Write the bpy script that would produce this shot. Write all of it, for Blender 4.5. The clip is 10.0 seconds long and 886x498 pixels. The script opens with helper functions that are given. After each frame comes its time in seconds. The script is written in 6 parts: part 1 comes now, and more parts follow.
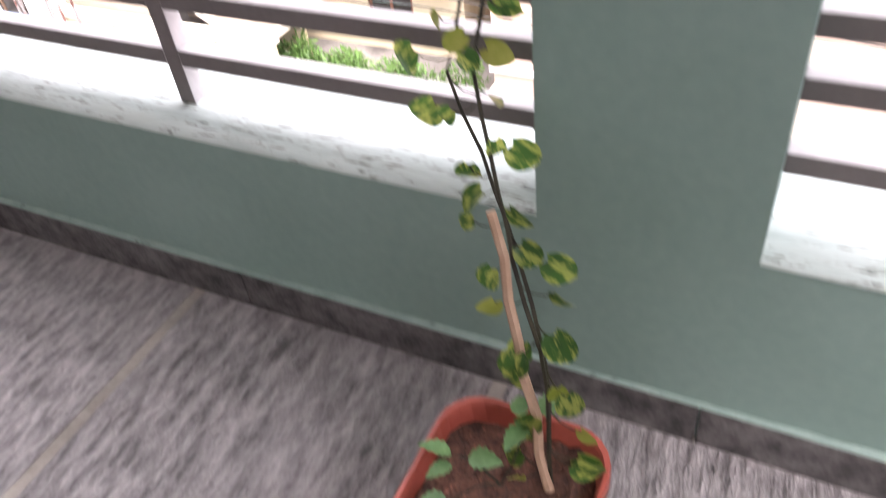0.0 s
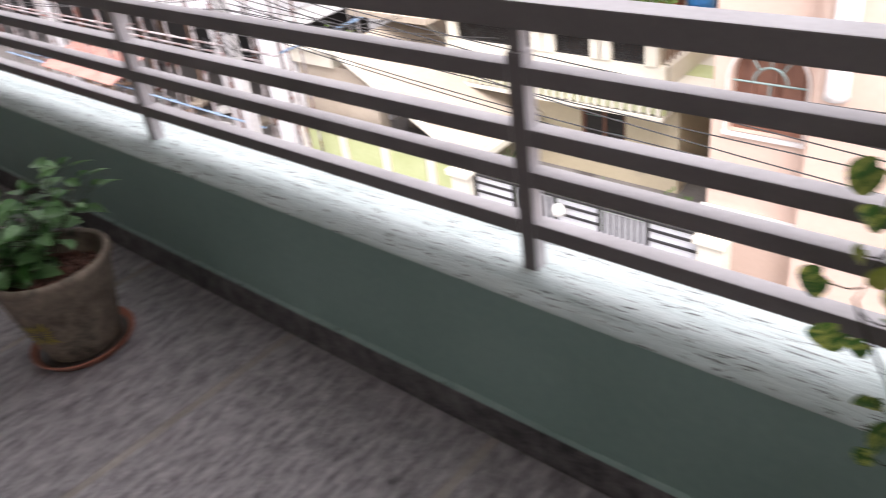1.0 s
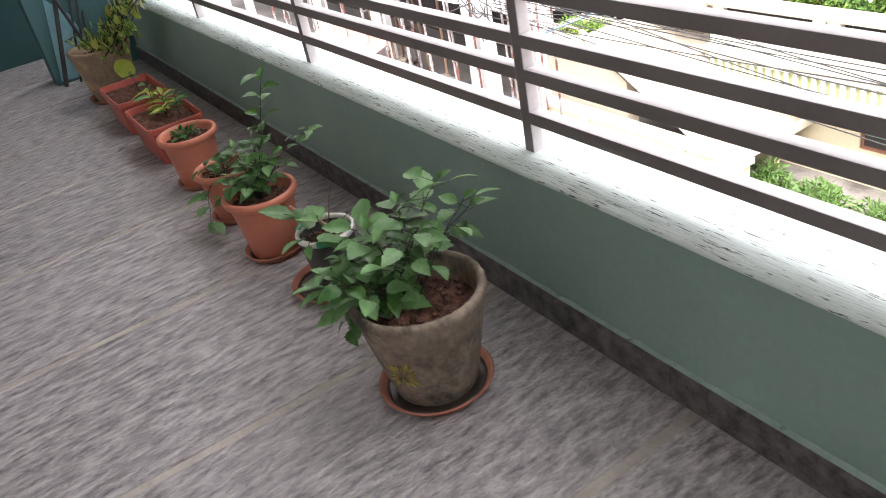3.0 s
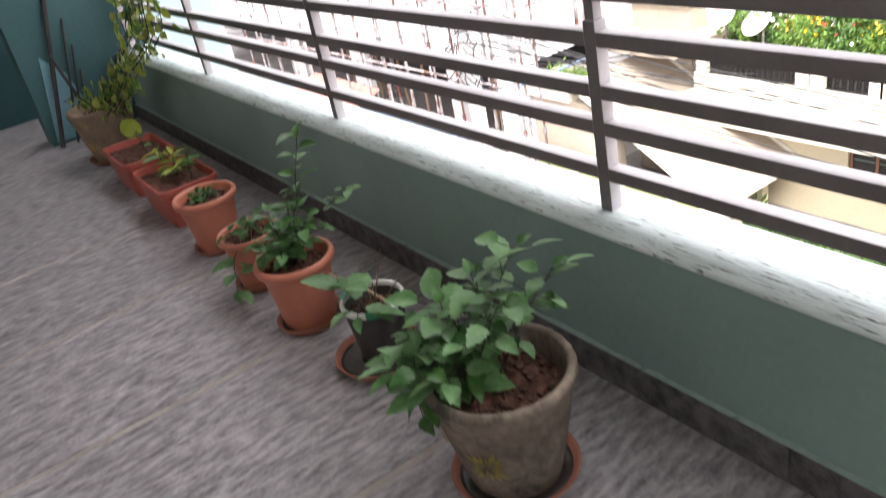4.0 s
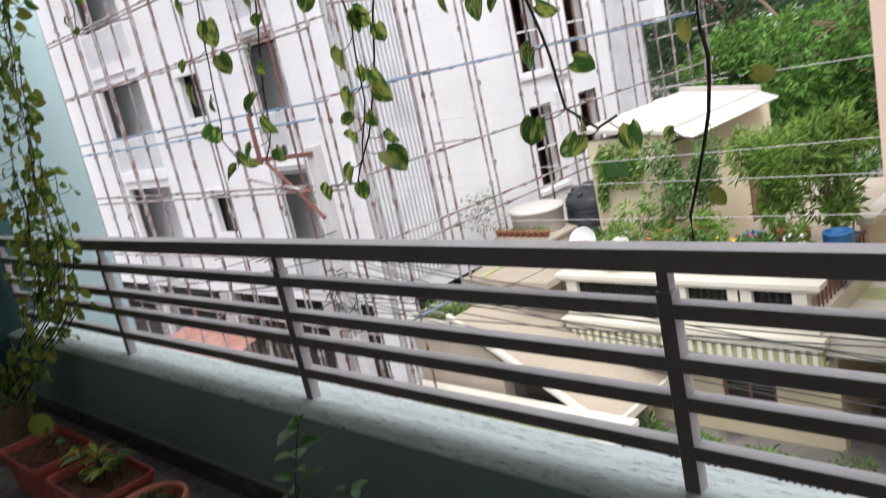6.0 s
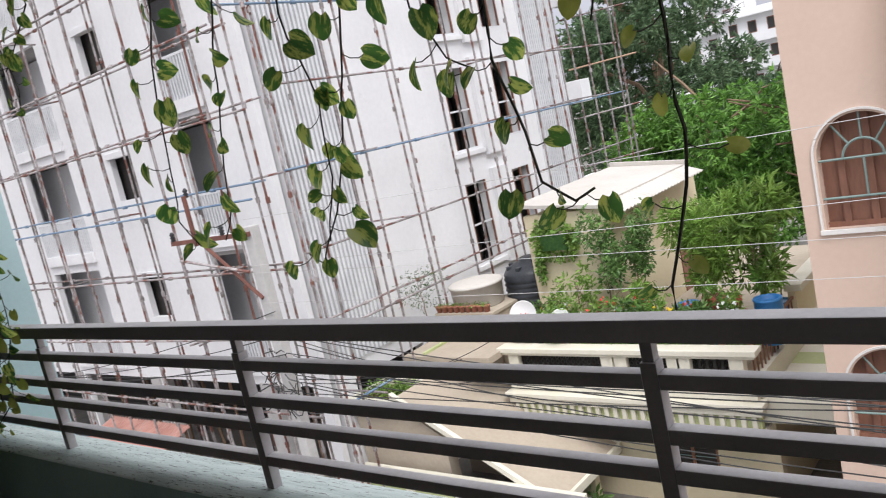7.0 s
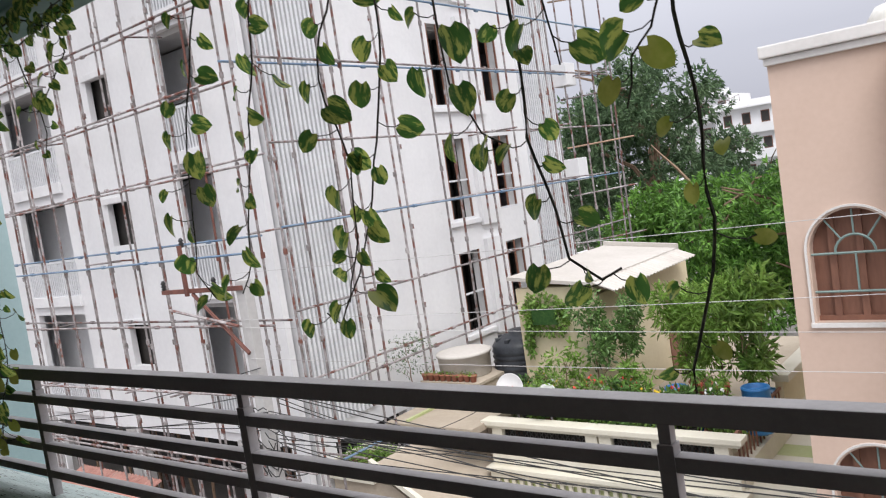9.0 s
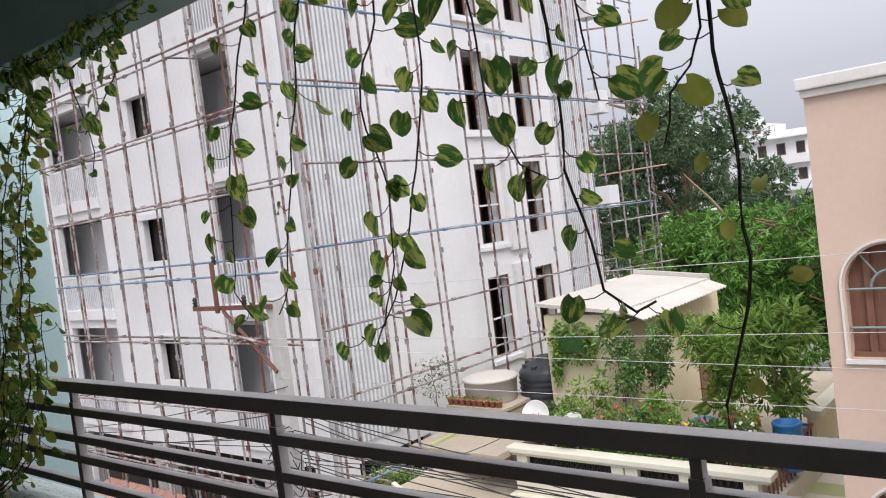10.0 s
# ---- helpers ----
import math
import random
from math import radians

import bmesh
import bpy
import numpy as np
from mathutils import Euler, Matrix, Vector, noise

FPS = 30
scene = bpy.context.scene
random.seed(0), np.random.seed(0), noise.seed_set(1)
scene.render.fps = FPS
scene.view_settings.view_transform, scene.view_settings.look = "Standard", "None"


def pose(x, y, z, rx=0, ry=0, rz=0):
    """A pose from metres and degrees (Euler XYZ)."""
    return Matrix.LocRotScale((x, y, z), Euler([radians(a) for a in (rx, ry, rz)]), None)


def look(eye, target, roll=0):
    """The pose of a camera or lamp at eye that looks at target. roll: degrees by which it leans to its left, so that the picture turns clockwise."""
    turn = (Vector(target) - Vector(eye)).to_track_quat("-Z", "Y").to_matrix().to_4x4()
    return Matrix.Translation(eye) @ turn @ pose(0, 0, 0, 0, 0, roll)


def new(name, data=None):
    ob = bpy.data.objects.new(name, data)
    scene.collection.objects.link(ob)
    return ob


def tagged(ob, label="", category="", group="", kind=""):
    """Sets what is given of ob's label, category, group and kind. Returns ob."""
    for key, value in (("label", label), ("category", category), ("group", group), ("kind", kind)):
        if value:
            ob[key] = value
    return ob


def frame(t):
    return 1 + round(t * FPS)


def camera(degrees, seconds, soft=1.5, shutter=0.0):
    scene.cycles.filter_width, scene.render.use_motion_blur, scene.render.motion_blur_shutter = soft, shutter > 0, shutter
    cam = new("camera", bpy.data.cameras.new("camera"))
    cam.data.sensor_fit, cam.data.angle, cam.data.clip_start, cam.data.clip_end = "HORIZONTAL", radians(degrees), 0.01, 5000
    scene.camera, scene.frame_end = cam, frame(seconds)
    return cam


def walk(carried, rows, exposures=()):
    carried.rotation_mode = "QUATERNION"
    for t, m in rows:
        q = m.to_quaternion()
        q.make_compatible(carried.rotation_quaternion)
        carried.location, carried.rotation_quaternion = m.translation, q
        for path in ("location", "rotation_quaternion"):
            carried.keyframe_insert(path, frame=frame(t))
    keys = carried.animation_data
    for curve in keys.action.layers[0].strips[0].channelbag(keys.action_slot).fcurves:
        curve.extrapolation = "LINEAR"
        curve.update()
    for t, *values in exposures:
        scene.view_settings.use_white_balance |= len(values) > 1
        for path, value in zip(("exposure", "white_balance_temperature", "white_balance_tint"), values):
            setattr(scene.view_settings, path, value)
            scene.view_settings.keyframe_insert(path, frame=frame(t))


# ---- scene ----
cam = camera(58.3, 10.0, soft=1.0, shutter=0.5)
PATH = [
    (0, (2.656, -0.912, 1.279), (1.903, 0.365, -0.064), -7.6),
    (0.5, (2.553, -0.946, 1.379), (1.665, 0.411, 0.209), -5.5),
    (1, (2.382, -1.039, 1.442), (1.194, 0.161, 0.37), -8.5),
    (1.5, (2.196, -1.145, 1.443), (0.823, -0.14, 0.391), -10.3),
    (2, (2.031, -1.146, 1.455), (0.558, -0.281, 0.413), -11.8),
    (2.5, (1.824, -1.088, 1.424), (0.309, -0.286, 0.394), -11.7),
    (3.8, (1.414, -1.172, 1.4), (-0.102, -0.322, 0.411), -12.2),
    (4, (1.349, -1.184, 1.397), (-0.18, -0.292, 0.466), -12.2),
    (4.5, (1.194, -1.146, 1.437), (-0.343, -0.191, 0.585), -12.4),
    (5, (1.068, -1.203, 1.461), (-0.436, -0.108, 0.727), -12.3),
    (5.5, (0.951, -1.311, 1.494), (-0.492, -0.087, 0.847), -12.1),
    (6, (0.863, -1.332, 1.52), (-0.537, 0.02, 1.058), -12.3),
    (7.5, (0.761, -1.391, 1.534), (-0.454, 0.17, 1.241), -12.0),
    (8, (0.759, -1.395, 1.537), (-0.414, 0.205, 1.28), -10.9),
    (8.5, (0.735, -1.412, 1.545), (-0.469, 0.171, 1.335), -9.7),
    (9, (0.729, -1.451, 1.556), (-0.513, 0.11, 1.404), -8.6),
    (9.5, (0.732, -1.468, 1.563), (-0.539, 0.073, 1.452), -8.0),
    (10, (0.736, -1.487, 1.571), (-0.557, 0.037, 1.487), -7.2),
]
EXPOSURES = [(0.0, 2.78, 6550, 23), (0.5, 1.68, 6450, 22), (1.0, 1.68, 6450, 19), (1.5, 2.05, 6500, 16), (2.0, 2.55, 6550, 15), (2.5, 2.62, 6600, 15), (4.0, 2.4, 6500, 16), (4.5, 2.1, 6400, 15), (5.0, 1.55, 6350, 14), (5.5, 1.05, 6300, 13), (6.0, 0.85, 6300, 13), (7.5, 0.66, 6300, 11), (10.0, 0.58, 6350, 12)]
walk(cam, [(t, look(eye, target, roll)) for t, eye, target, roll in PATH], EXPOSURES)

# ---------- sky, sun ----------
world = bpy.data.worlds.new("overcast_sky")
scene.world = world
world.use_nodes = True
wn = world.node_tree.nodes
wl = world.node_tree.links
wn.clear()
sky = wn.new("ShaderNodeTexSky")
sky.sky_type = "NISHITA"
sky.sun_disc = False
sky.sun_elevation = radians(52)
sky.sun_rotation = radians(130)
sky.dust_density = 4.0
sky.air_density = 1.0
grey = wn.new("ShaderNodeHueSaturation")
grey.inputs["Saturation"].default_value = 0.12
veil = wn.new("ShaderNodeMix")
veil.data_type = "RGBA"
veil.inputs["Factor"].default_value = 0.75
over = wn.new("ShaderNodeMix")      # overcast: paler overhead than at the horizon
over.data_type = "RGBA"
over.inputs["A"].default_value = (2.6, 2.63, 3.0, 1)
over.inputs["B"].default_value = (10.0, 9.9, 9.9, 1)
wco = wn.new("ShaderNodeTexCoord")
wsp = wn.new("ShaderNodeSeparateXYZ")
wmr = wn.new("ShaderNodeMapRange")
wmr.inputs["From Min"].default_value = 0.12
wmr.inputs["From Max"].default_value = 0.9
wl.new(wco.outputs["Generated"], wsp.inputs["Vector"])
wl.new(wsp.outputs["Z"], wmr.inputs["Value"])
wl.new(wmr.outputs["Result"], over.inputs["Factor"])
wl.new(over.outputs["Result"], veil.inputs["B"])
backg = wn.new("ShaderNodeBackground")
backg.inputs["Strength"].default_value = 0.15
wout = wn.new("ShaderNodeOutputWorld")
wl.new(sky.outputs["Color"], grey.inputs["Color"])
wl.new(grey.outputs["Color"], veil.inputs["A"])
wl.new(veil.outputs["Result"], backg.inputs["Color"])
wl.new(backg.outputs["Background"], wout.inputs["Surface"])
sun_data = bpy.data.lights.new("sun", "SUN")
sun_data.energy = 1.5
sun_data.angle = radians(30)
sun_data.color = (1.0, 0.97, 0.93)
sun = new("sun", sun_data)
sun.matrix_world = look((16, -14, 30), (0, 0, 0))

# ---------- materials ----------
def surface(name, a, b, scale=6.0, rough=0.7, bump=0.2, fine=60.0, metal=0.0, stretch=(1, 1, 1), island=0.0,
            spots=None, spot_scale=3.0, spot_at=0.62, obj=0.0, spec=0.4, depth=0.004, spot_width=0.06, turned=0.0, glow=0.0, lo=0.52, hi=0.93, coat=0.0):
    """Two colours mixed by a coarse and a fine noise, with fine relief and an optional layer of stains."""
    m = bpy.data.materials.new(name)
    m.use_nodes = True
    n, l = m.node_tree.nodes, m.node_tree.links
    bsdf = n["Principled BSDF"]
    co = n.new("ShaderNodeTexCoord")
    mp = n.new("ShaderNodeMapping")
    mp.inputs["Scale"].default_value = stretch
    mp.vector_type = "TEXTURE" if turned else "POINT"
    if turned:
        mp.inputs["Rotation"].default_value = (0, 0, radians(turned))
        mp.inputs["Scale"].default_value = [1 / k for k in stretch]
    l.new(co.outputs["Object"], mp.inputs["Vector"])
    n1 = n.new("ShaderNodeTexNoise")
    n1.inputs["Scale"].default_value = scale
    n1.inputs["Detail"].default_value = 6
    n2 = n.new("ShaderNodeTexNoise")
    n2.inputs["Scale"].default_value = fine
    n2.inputs["Detail"].default_value = 4
    vec = mp.outputs["Vector"]
    if obj:
        oi = n.new("ShaderNodeObjectInfo")
        sc = n.new("ShaderNodeMath")
        sc.operation = "MULTIPLY"
        sc.inputs[1].default_value = 37.0
        l.new(oi.outputs["Random"], sc.inputs[0])
        va = n.new("ShaderNodeVectorMath")
        va.operation = "ADD"
        l.new(vec, va.inputs[0])
        l.new(sc.outputs[0], va.inputs[1])
        vec = va.outputs[0]
    l.new(vec, n1.inputs["Vector"])
    l.new(vec, n2.inputs["Vector"])
    ad = n.new("ShaderNodeMath")
    ad.operation = "MULTIPLY_ADD"
    ad.inputs[1].default_value = 0.45
    l.new(n2.outputs["Fac"], ad.inputs[0])
    l.new(n1.outputs["Fac"], ad.inputs[2])
    mr = n.new("ShaderNodeMapRange")
    mr.inputs["From Min"].default_value = lo
    mr.inputs["From Max"].default_value = hi
    l.new(ad.outputs[0], mr.inputs["Value"])
    mix = n.new("ShaderNodeMix")
    mix.data_type = "RGBA"
    mix.inputs["A"].default_value = (*a, 1)
    mix.inputs["B"].default_value = (*b, 1)
    l.new(mr.outputs["Result"], mix.inputs["Factor"])
    col = mix.outputs["Result"]
    if spots:
        n3 = n.new("ShaderNodeTexNoise")
        n3.inputs["Scale"].default_value = spot_scale
        n3.inputs["Detail"].default_value = 8
        n3.inputs["Roughness"].default_value = 0.65
        l.new(vec, n3.inputs["Vector"])
        r3 = n.new("ShaderNodeMapRange")
        r3.inputs["From Min"].default_value = spot_at
        r3.inputs["From Max"].default_value = spot_at + spot_width
        l.new(n3.outputs["Fac"], r3.inputs["Value"])
        m3 = n.new("ShaderNodeMix")
        m3.data_type = "RGBA"
        l.new(r3.outputs["Result"], m3.inputs["Factor"])
        l.new(col, m3.inputs["A"])
        m3.inputs["B"].default_value = (*spots, 1)
        col = m3.outputs["Result"]
    if island or obj:
        if obj:
            src = n.new("ShaderNodeObjectInfo").outputs["Random"]
        else:
            src = n.new("ShaderNodeNewGeometry").outputs["Random Per Island"]
        amt = island or obj
        r4 = n.new("ShaderNodeMapRange")
        r4.inputs["To Min"].default_value = 1 - amt
        r4.inputs["To Max"].default_value = 1 + amt
        l.new(src, r4.inputs["Value"])
        hv = n.new("ShaderNodeHueSaturation")
        l.new(r4.outputs["Result"], hv.inputs["Value"])
        l.new(col, hv.inputs["Color"])
        col = hv.outputs["Color"]
    l.new(col, bsdf.inputs["Base Color"])
    bsdf.inputs["Roughness"].default_value = rough
    bsdf.inputs["Metallic"].default_value = metal
    bsdf.inputs["Coat Weight"].default_value = coat
    bsdf.inputs["Coat Roughness"].default_value = 0.18
    bsdf.inputs["Specular IOR Level"].default_value = spec
    if bump:
        bp = n.new("ShaderNodeBump")
        bp.inputs["Strength"].default_value = bump
        bp.inputs["Distance"].default_value = depth
        l.new(ad.outputs[0], bp.inputs["Height"])
        l.new(bp.outputs["Normal"], bsdf.inputs["Normal"])
    if glow:
        out = n["Material Output"]
        tr = n.new("ShaderNodeBsdfTranslucent")
        l.new(col, tr.inputs["Color"])
        sm = n.new("ShaderNodeMixShader")
        sm.inputs[0].default_value = glow
        l.new(bsdf.outputs[0], sm.inputs[1])
        l.new(tr.outputs[0], sm.inputs[2])
        l.new(sm.outputs[0], out.inputs["Surface"])
    return m


M = {}
M["wall"] = surface("sage_green_paint", (0.18, 0.268, 0.238), (0.222, 0.318, 0.285), 2.2, 0.6, 0.25, 45, spots=(0.235, 0.345, 0.31), spot_scale=2.0, spot_at=0.66, spot_width=0.15)
M["wall_pale"] = surface("pale_house_wall_paint", (0.64, 0.64, 0.62), (0.70, 0.70, 0.68), 2.2, 0.7, 0.2, 40)
M["wall_dark"] = surface("dark_teal_wall", (0.028, 0.085, 0.09), (0.045, 0.115, 0.12), 2.0, 0.6, 0.25, 40)
# mid blue for the painted patch of light on the end wall
M["light_patch"] = surface("light_patch_blue", (0.13, 0.29, 0.34), (0.20, 0.37, 0.42), 3, 0.7, 0.3, 40)
M["wall_blue"] = surface("pale_blue_wall", (0.42, 0.60, 0.62), (0.50, 0.67, 0.69), 2.0, 0.7, 0.3, 40)
M["ledge"] = surface("weathered_mint_white_ledge", (0.47, 0.56, 0.54), (0.63, 0.71, 0.69), 5.0, 0.7, 0.7, 40, stretch=(0.6, 6.5, 1), spots=(0.11, 0.115, 0.105), spot_scale=29, spot_at=0.59, spot_width=0.02, lo=0.45, hi=0.85, depth=0.006)
M["ceiling"] = surface("green_ceiling_paint", (0.14, 0.24, 0.22), (0.18, 0.29, 0.265), 3, 0.7, 0.2, 40)
M["ceiling_slab"] = surface("white_ceiling_paint", (0.76, 0.77, 0.75), (0.82, 0.83, 0.81), 3, 0.7, 0.2, 40)
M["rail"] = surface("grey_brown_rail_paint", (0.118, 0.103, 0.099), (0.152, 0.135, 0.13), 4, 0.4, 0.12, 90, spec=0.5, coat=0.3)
# paler copy of the rail paint, holding daylight on tops and sides
M["rail_daylit"] = surface("daylit_rail_paint", (0.40, 0.38, 0.385), (0.52, 0.50, 0.505), 5, 0.5, 0.15, 70, spec=0.5)
# same granite as the floor, with the wall-foot shade in its colour
M["skirt"] = surface("shaded_granite_skirting", (0.035, 0.033, 0.033), (0.15, 0.14, 0.14), 22, 0.6, 0.4, 120)
M["terra"] = surface("terracotta_plastic", (0.40, 0.135, 0.082), (0.48, 0.175, 0.112), 5, 0.45, 0.1, 80)
M["red_plastic"] = surface("dull_red_plastic", (0.33, 0.07, 0.05), (0.42, 0.10, 0.072), 5, 0.45, 0.1, 80)
M["cement"] = surface("weathered_cement_pot", (0.085, 0.066, 0.05), (0.27, 0.215, 0.165), 8, 0.85, 0.7, 60, spots=(0.06, 0.055, 0.042), spot_scale=7, spot_at=0.54, spot_width=0.1)
M["cement_pale"] = surface("buff_cement_pot", (0.17, 0.12, 0.08), (0.30, 0.22, 0.15), 9, 0.85, 0.5, 60, spots=(0.36, 0.27, 0.07), spot_scale=9, spot_at=0.57, spot_width=0.06)
M["fillet"] = surface("pale_green_filler", (0.20, 0.285, 0.255), (0.27, 0.355, 0.325), 20, 0.75, 0.5, 90, spots=(0.12, 0.16, 0.145), spot_scale=18, spot_at=0.58)
M["wet_dirt"] = surface("wet_saucer_dirt", (0.02, 0.016, 0.013), (0.05, 0.04, 0.032), 30, 0.35, 0.5, 120)
M["green_stripe"] = surface("green_rim_paint", (0.03, 0.25, 0.13), (0.05, 0.33, 0.18), 14, 0.5, 0.1, 70)
M["red_sheet"] = surface("faded_red_sheet", (0.32, 0.15, 0.12), (0.44, 0.24, 0.20), 2.5, 0.7, 0.2, 30, spots=(0.34, 0.22, 0.18), spot_scale=1.5, spot_at=0.55)
M["yellow_mark"] = surface("faded_yellow_paint", (0.30, 0.24, 0.06), (0.52, 0.43, 0.10), 60, 0.8, 0.3, 80)
M["black_plastic"] = surface("black_nursery_plastic", (0.025, 0.022, 0.02), (0.05, 0.045, 0.04), 12, 0.5, 0.15, 70)
M["white_plastic"] = surface("off_white_plastic", (0.62, 0.62, 0.58), (0.72, 0.71, 0.68), 12, 0.5, 0.1, 70)
M["soil"] = surface("dark_potting_soil", (0.045, 0.024, 0.018), (0.15, 0.066, 0.046), 40, 0.95, 1.0, 160, spots=(0.20, 0.085, 0.06), spot_scale=55, spot_at=0.58, depth=0.01)
M["leaf"] = surface("green_leaf", (0.028, 0.092, 0.024), (0.07, 0.17, 0.04), 18, 0.34, 0.3, 70, obj=0.3, glow=0.35)
M["leaf_pale"] = surface("pale_green_leaf", (0.075, 0.18, 0.06), (0.17, 0.31, 0.13), 16, 0.38, 0.3, 70, obj=0.25, glow=0.35)
M["leaf_yellow"] = surface("yellow_green_leaf", (0.22, 0.28, 0.04), (0.36, 0.38, 0.09), 16, 0.45, 0.3, 70, obj=0.25, glow=0.35)
M["pothos"] = surface("variegated_pothos_leaf", (0.034, 0.10, 0.024), (0.08, 0.19, 0.04), 14, 0.3, 0.25, 60, spots=(0.40, 0.46, 0.11), spot_scale=40, spot_at=0.485, spot_width=0.08, stretch=(0.38, 1.5, 1), obj=0.3, glow=0.5)
M["stem"] = surface("green_brown_stem", (0.014, 0.013, 0.009), (0.04, 0.036, 0.02), 20, 0.7, 0.2, 90)
M["bark"] = surface("brown_bark", (0.14, 0.09, 0.06), (0.26, 0.18, 0.12), 20, 0.9, 0.6, 90)
M["pale_stick"] = surface("pale_bare_stake", (0.34, 0.22, 0.15), (0.46, 0.32, 0.23), 20, 0.9, 0.4, 90)
M["black_metal"] = surface("black_painted_metal", (0.018, 0.018, 0.02), (0.035, 0.035, 0.035), 8, 0.45, 0.1, 70)
M["asphalt"] = surface("street_concrete", (0.16, 0.15, 0.14), (0.27, 0.25, 0.23), 0.6, 0.9, 0.5, 14, spots=(0.10, 0.09, 0.085), spot_scale=0.5, spot_at=0.58, spot_width=0.1)
M["white_render"] = surface("white_wall_render", (0.70, 0.70, 0.715), (0.78, 0.78, 0.79), 0.5, 0.85, 0.25, 8, spots=(0.54, 0.53, 0.53), spot_scale=0.7, spot_at=0.62, spot_width=0.15, depth=0.01)
M["grey_render"] = surface("bare_grey_render", (0.36, 0.35, 0.35), (0.48, 0.47, 0.46), 0.7, 0.9, 0.3, 10)
# near-black colour paints the dark of rooms, openings and panes
M["painted_dark"] = surface("painted_room_dark", (0.03, 0.028, 0.027), (0.06, 0.055, 0.05), 0.7, 0.9, 0.1, 10)
M["slat"] = surface("white_metal_slat", (0.62, 0.63, 0.66), (0.74, 0.75, 0.77), 2, 0.5, 0.05, 20)
M["cream"] = surface("cream_paint", (0.58, 0.50, 0.34), (0.66, 0.58, 0.42), 0.6, 0.8, 0.25, 12, spots=(0.52, 0.45, 0.33), spot_scale=0.9, spot_at=0.63, spot_width=0.12)
M["cream_trim"] = surface("ivory_trim_paint", (0.60, 0.57, 0.47), (0.68, 0.65, 0.56), 1.5, 0.75, 0.2, 14)
M["cream_roof"] = surface("sunbleached_beige_slab", (0.36, 0.305, 0.24), (0.44, 0.38, 0.305), 0.7, 0.85, 0.3, 12, spots=(0.34, 0.285, 0.225), spot_scale=0.8, spot_at=0.6, spot_width=0.15)
M["green_paint"] = surface("pale_olive_paint", (0.38, 0.42, 0.20), (0.46, 0.50, 0.27), 1.2, 0.8, 0.2, 14)
M["pink"] = surface("peach_pink_paint", (0.56, 0.42, 0.34), (0.62, 0.475, 0.395), 0.45, 0.85, 0.2, 12, spots=(0.48, 0.37, 0.305), spot_scale=0.8, spot_at=0.66, spot_width=0.15)
M["pink_trim"] = surface("grey_white_trim", (0.62, 0.60, 0.58), (0.72, 0.70, 0.68), 1.5, 0.8, 0.2, 14)
M["brown_wood"] = surface("brown_window_wood", (0.17, 0.08, 0.055), (0.25, 0.12, 0.08), 3, 0.6, 0.2, 30, stretch=(1, 1, 0.2))
M["teal_metal"] = surface("teal_window_bars", (0.17, 0.26, 0.245), (0.23, 0.31, 0.295), 3, 0.5, 0.1, 30)
M["steel"] = surface("galvanised_scaffold_pipe", (0.14, 0.12, 0.115), (0.40, 0.37, 0.37), 3.5, 0.5, 0.1, 14, spots=(0.15, 0.06, 0.045), spot_scale=2.6, spot_at=0.53, spot_width=0.05, obj=0.25)
M["blue_steel"] = surface("blue_painted_pipe", (0.10, 0.17, 0.27), (0.20, 0.28, 0.37), 2, 0.5, 0.1, 9)
M["rust"] = surface("red_oxide_steel", (0.10, 0.04, 0.032), (0.18, 0.075, 0.055), 4, 0.7, 0.3, 30)
M["tank"] = surface("black_tank_plastic", (0.022, 0.025, 0.03), (0.045, 0.05, 0.06), 3, 0.4, 0.1, 20)
M["barrel"] = surface("blue_barrel_plastic", (0.03, 0.16, 0.42), (0.05, 0.22, 0.52), 3, 0.4, 0.1, 20)
M["roof_sheet"] = surface("white_roof_sheet", (0.45, 0.42, 0.385), (0.54, 0.51, 0.475), 0.8, 0.7, 0.2, 12)
M["tree_leaf"] = surface("tree_foliage", (0.055, 0.15, 0.025), (0.17, 0.33, 0.06), 0.5, 0.45, 0.2, 8, island=0.5, glow=0.35)
M["tree_leaf_dark"] = surface("dusty_tree_foliage", (0.06, 0.115, 0.055), (0.15, 0.225, 0.11), 0.9, 0.6, 0.2, 8, island=0.5, glow=0.35)
M["orchard_leaf"] = surface("dark_citrus_foliage", (0.07, 0.155, 0.04), (0.17, 0.29, 0.085), 1.4, 0.4, 0.2, 10, island=0.5, glow=0.3)
M["lime_leaf"] = surface("lime_green_foliage", (0.16, 0.30, 0.05), (0.30, 0.45, 0.11), 1.4, 0.5, 0.2, 10, island=0.45, glow=0.45)
M["bush_leaf"] = surface("garden_foliage", (0.11, 0.23, 0.045), (0.30, 0.44, 0.11), 1.4, 0.5, 0.2, 10, island=0.5, glow=0.45)
M["wire"] = surface("black_cable", (0.02, 0.02, 0.02), (0.04, 0.04, 0.04), 5, 0.6, 0.0, 20)
M["wire_pale"] = surface("pale_cable", (0.45, 0.44, 0.44), (0.55, 0.54, 0.54), 5, 0.6, 0.0, 20)
M["dish"] = surface("white_dish_enamel", (0.68, 0.68, 0.68), (0.76, 0.76, 0.76), 4, 0.5, 0.1, 30)
M["dish_mark"] = surface("faded_red_print", (0.55, 0.16, 0.14), (0.62, 0.24, 0.2), 4, 0.6, 0.0, 30)
M["flower_red"] = surface("red_petals", (0.5, 0.04, 0.03), (0.6, 0.09, 0.06), 8, 0.6, 0.1, 40)
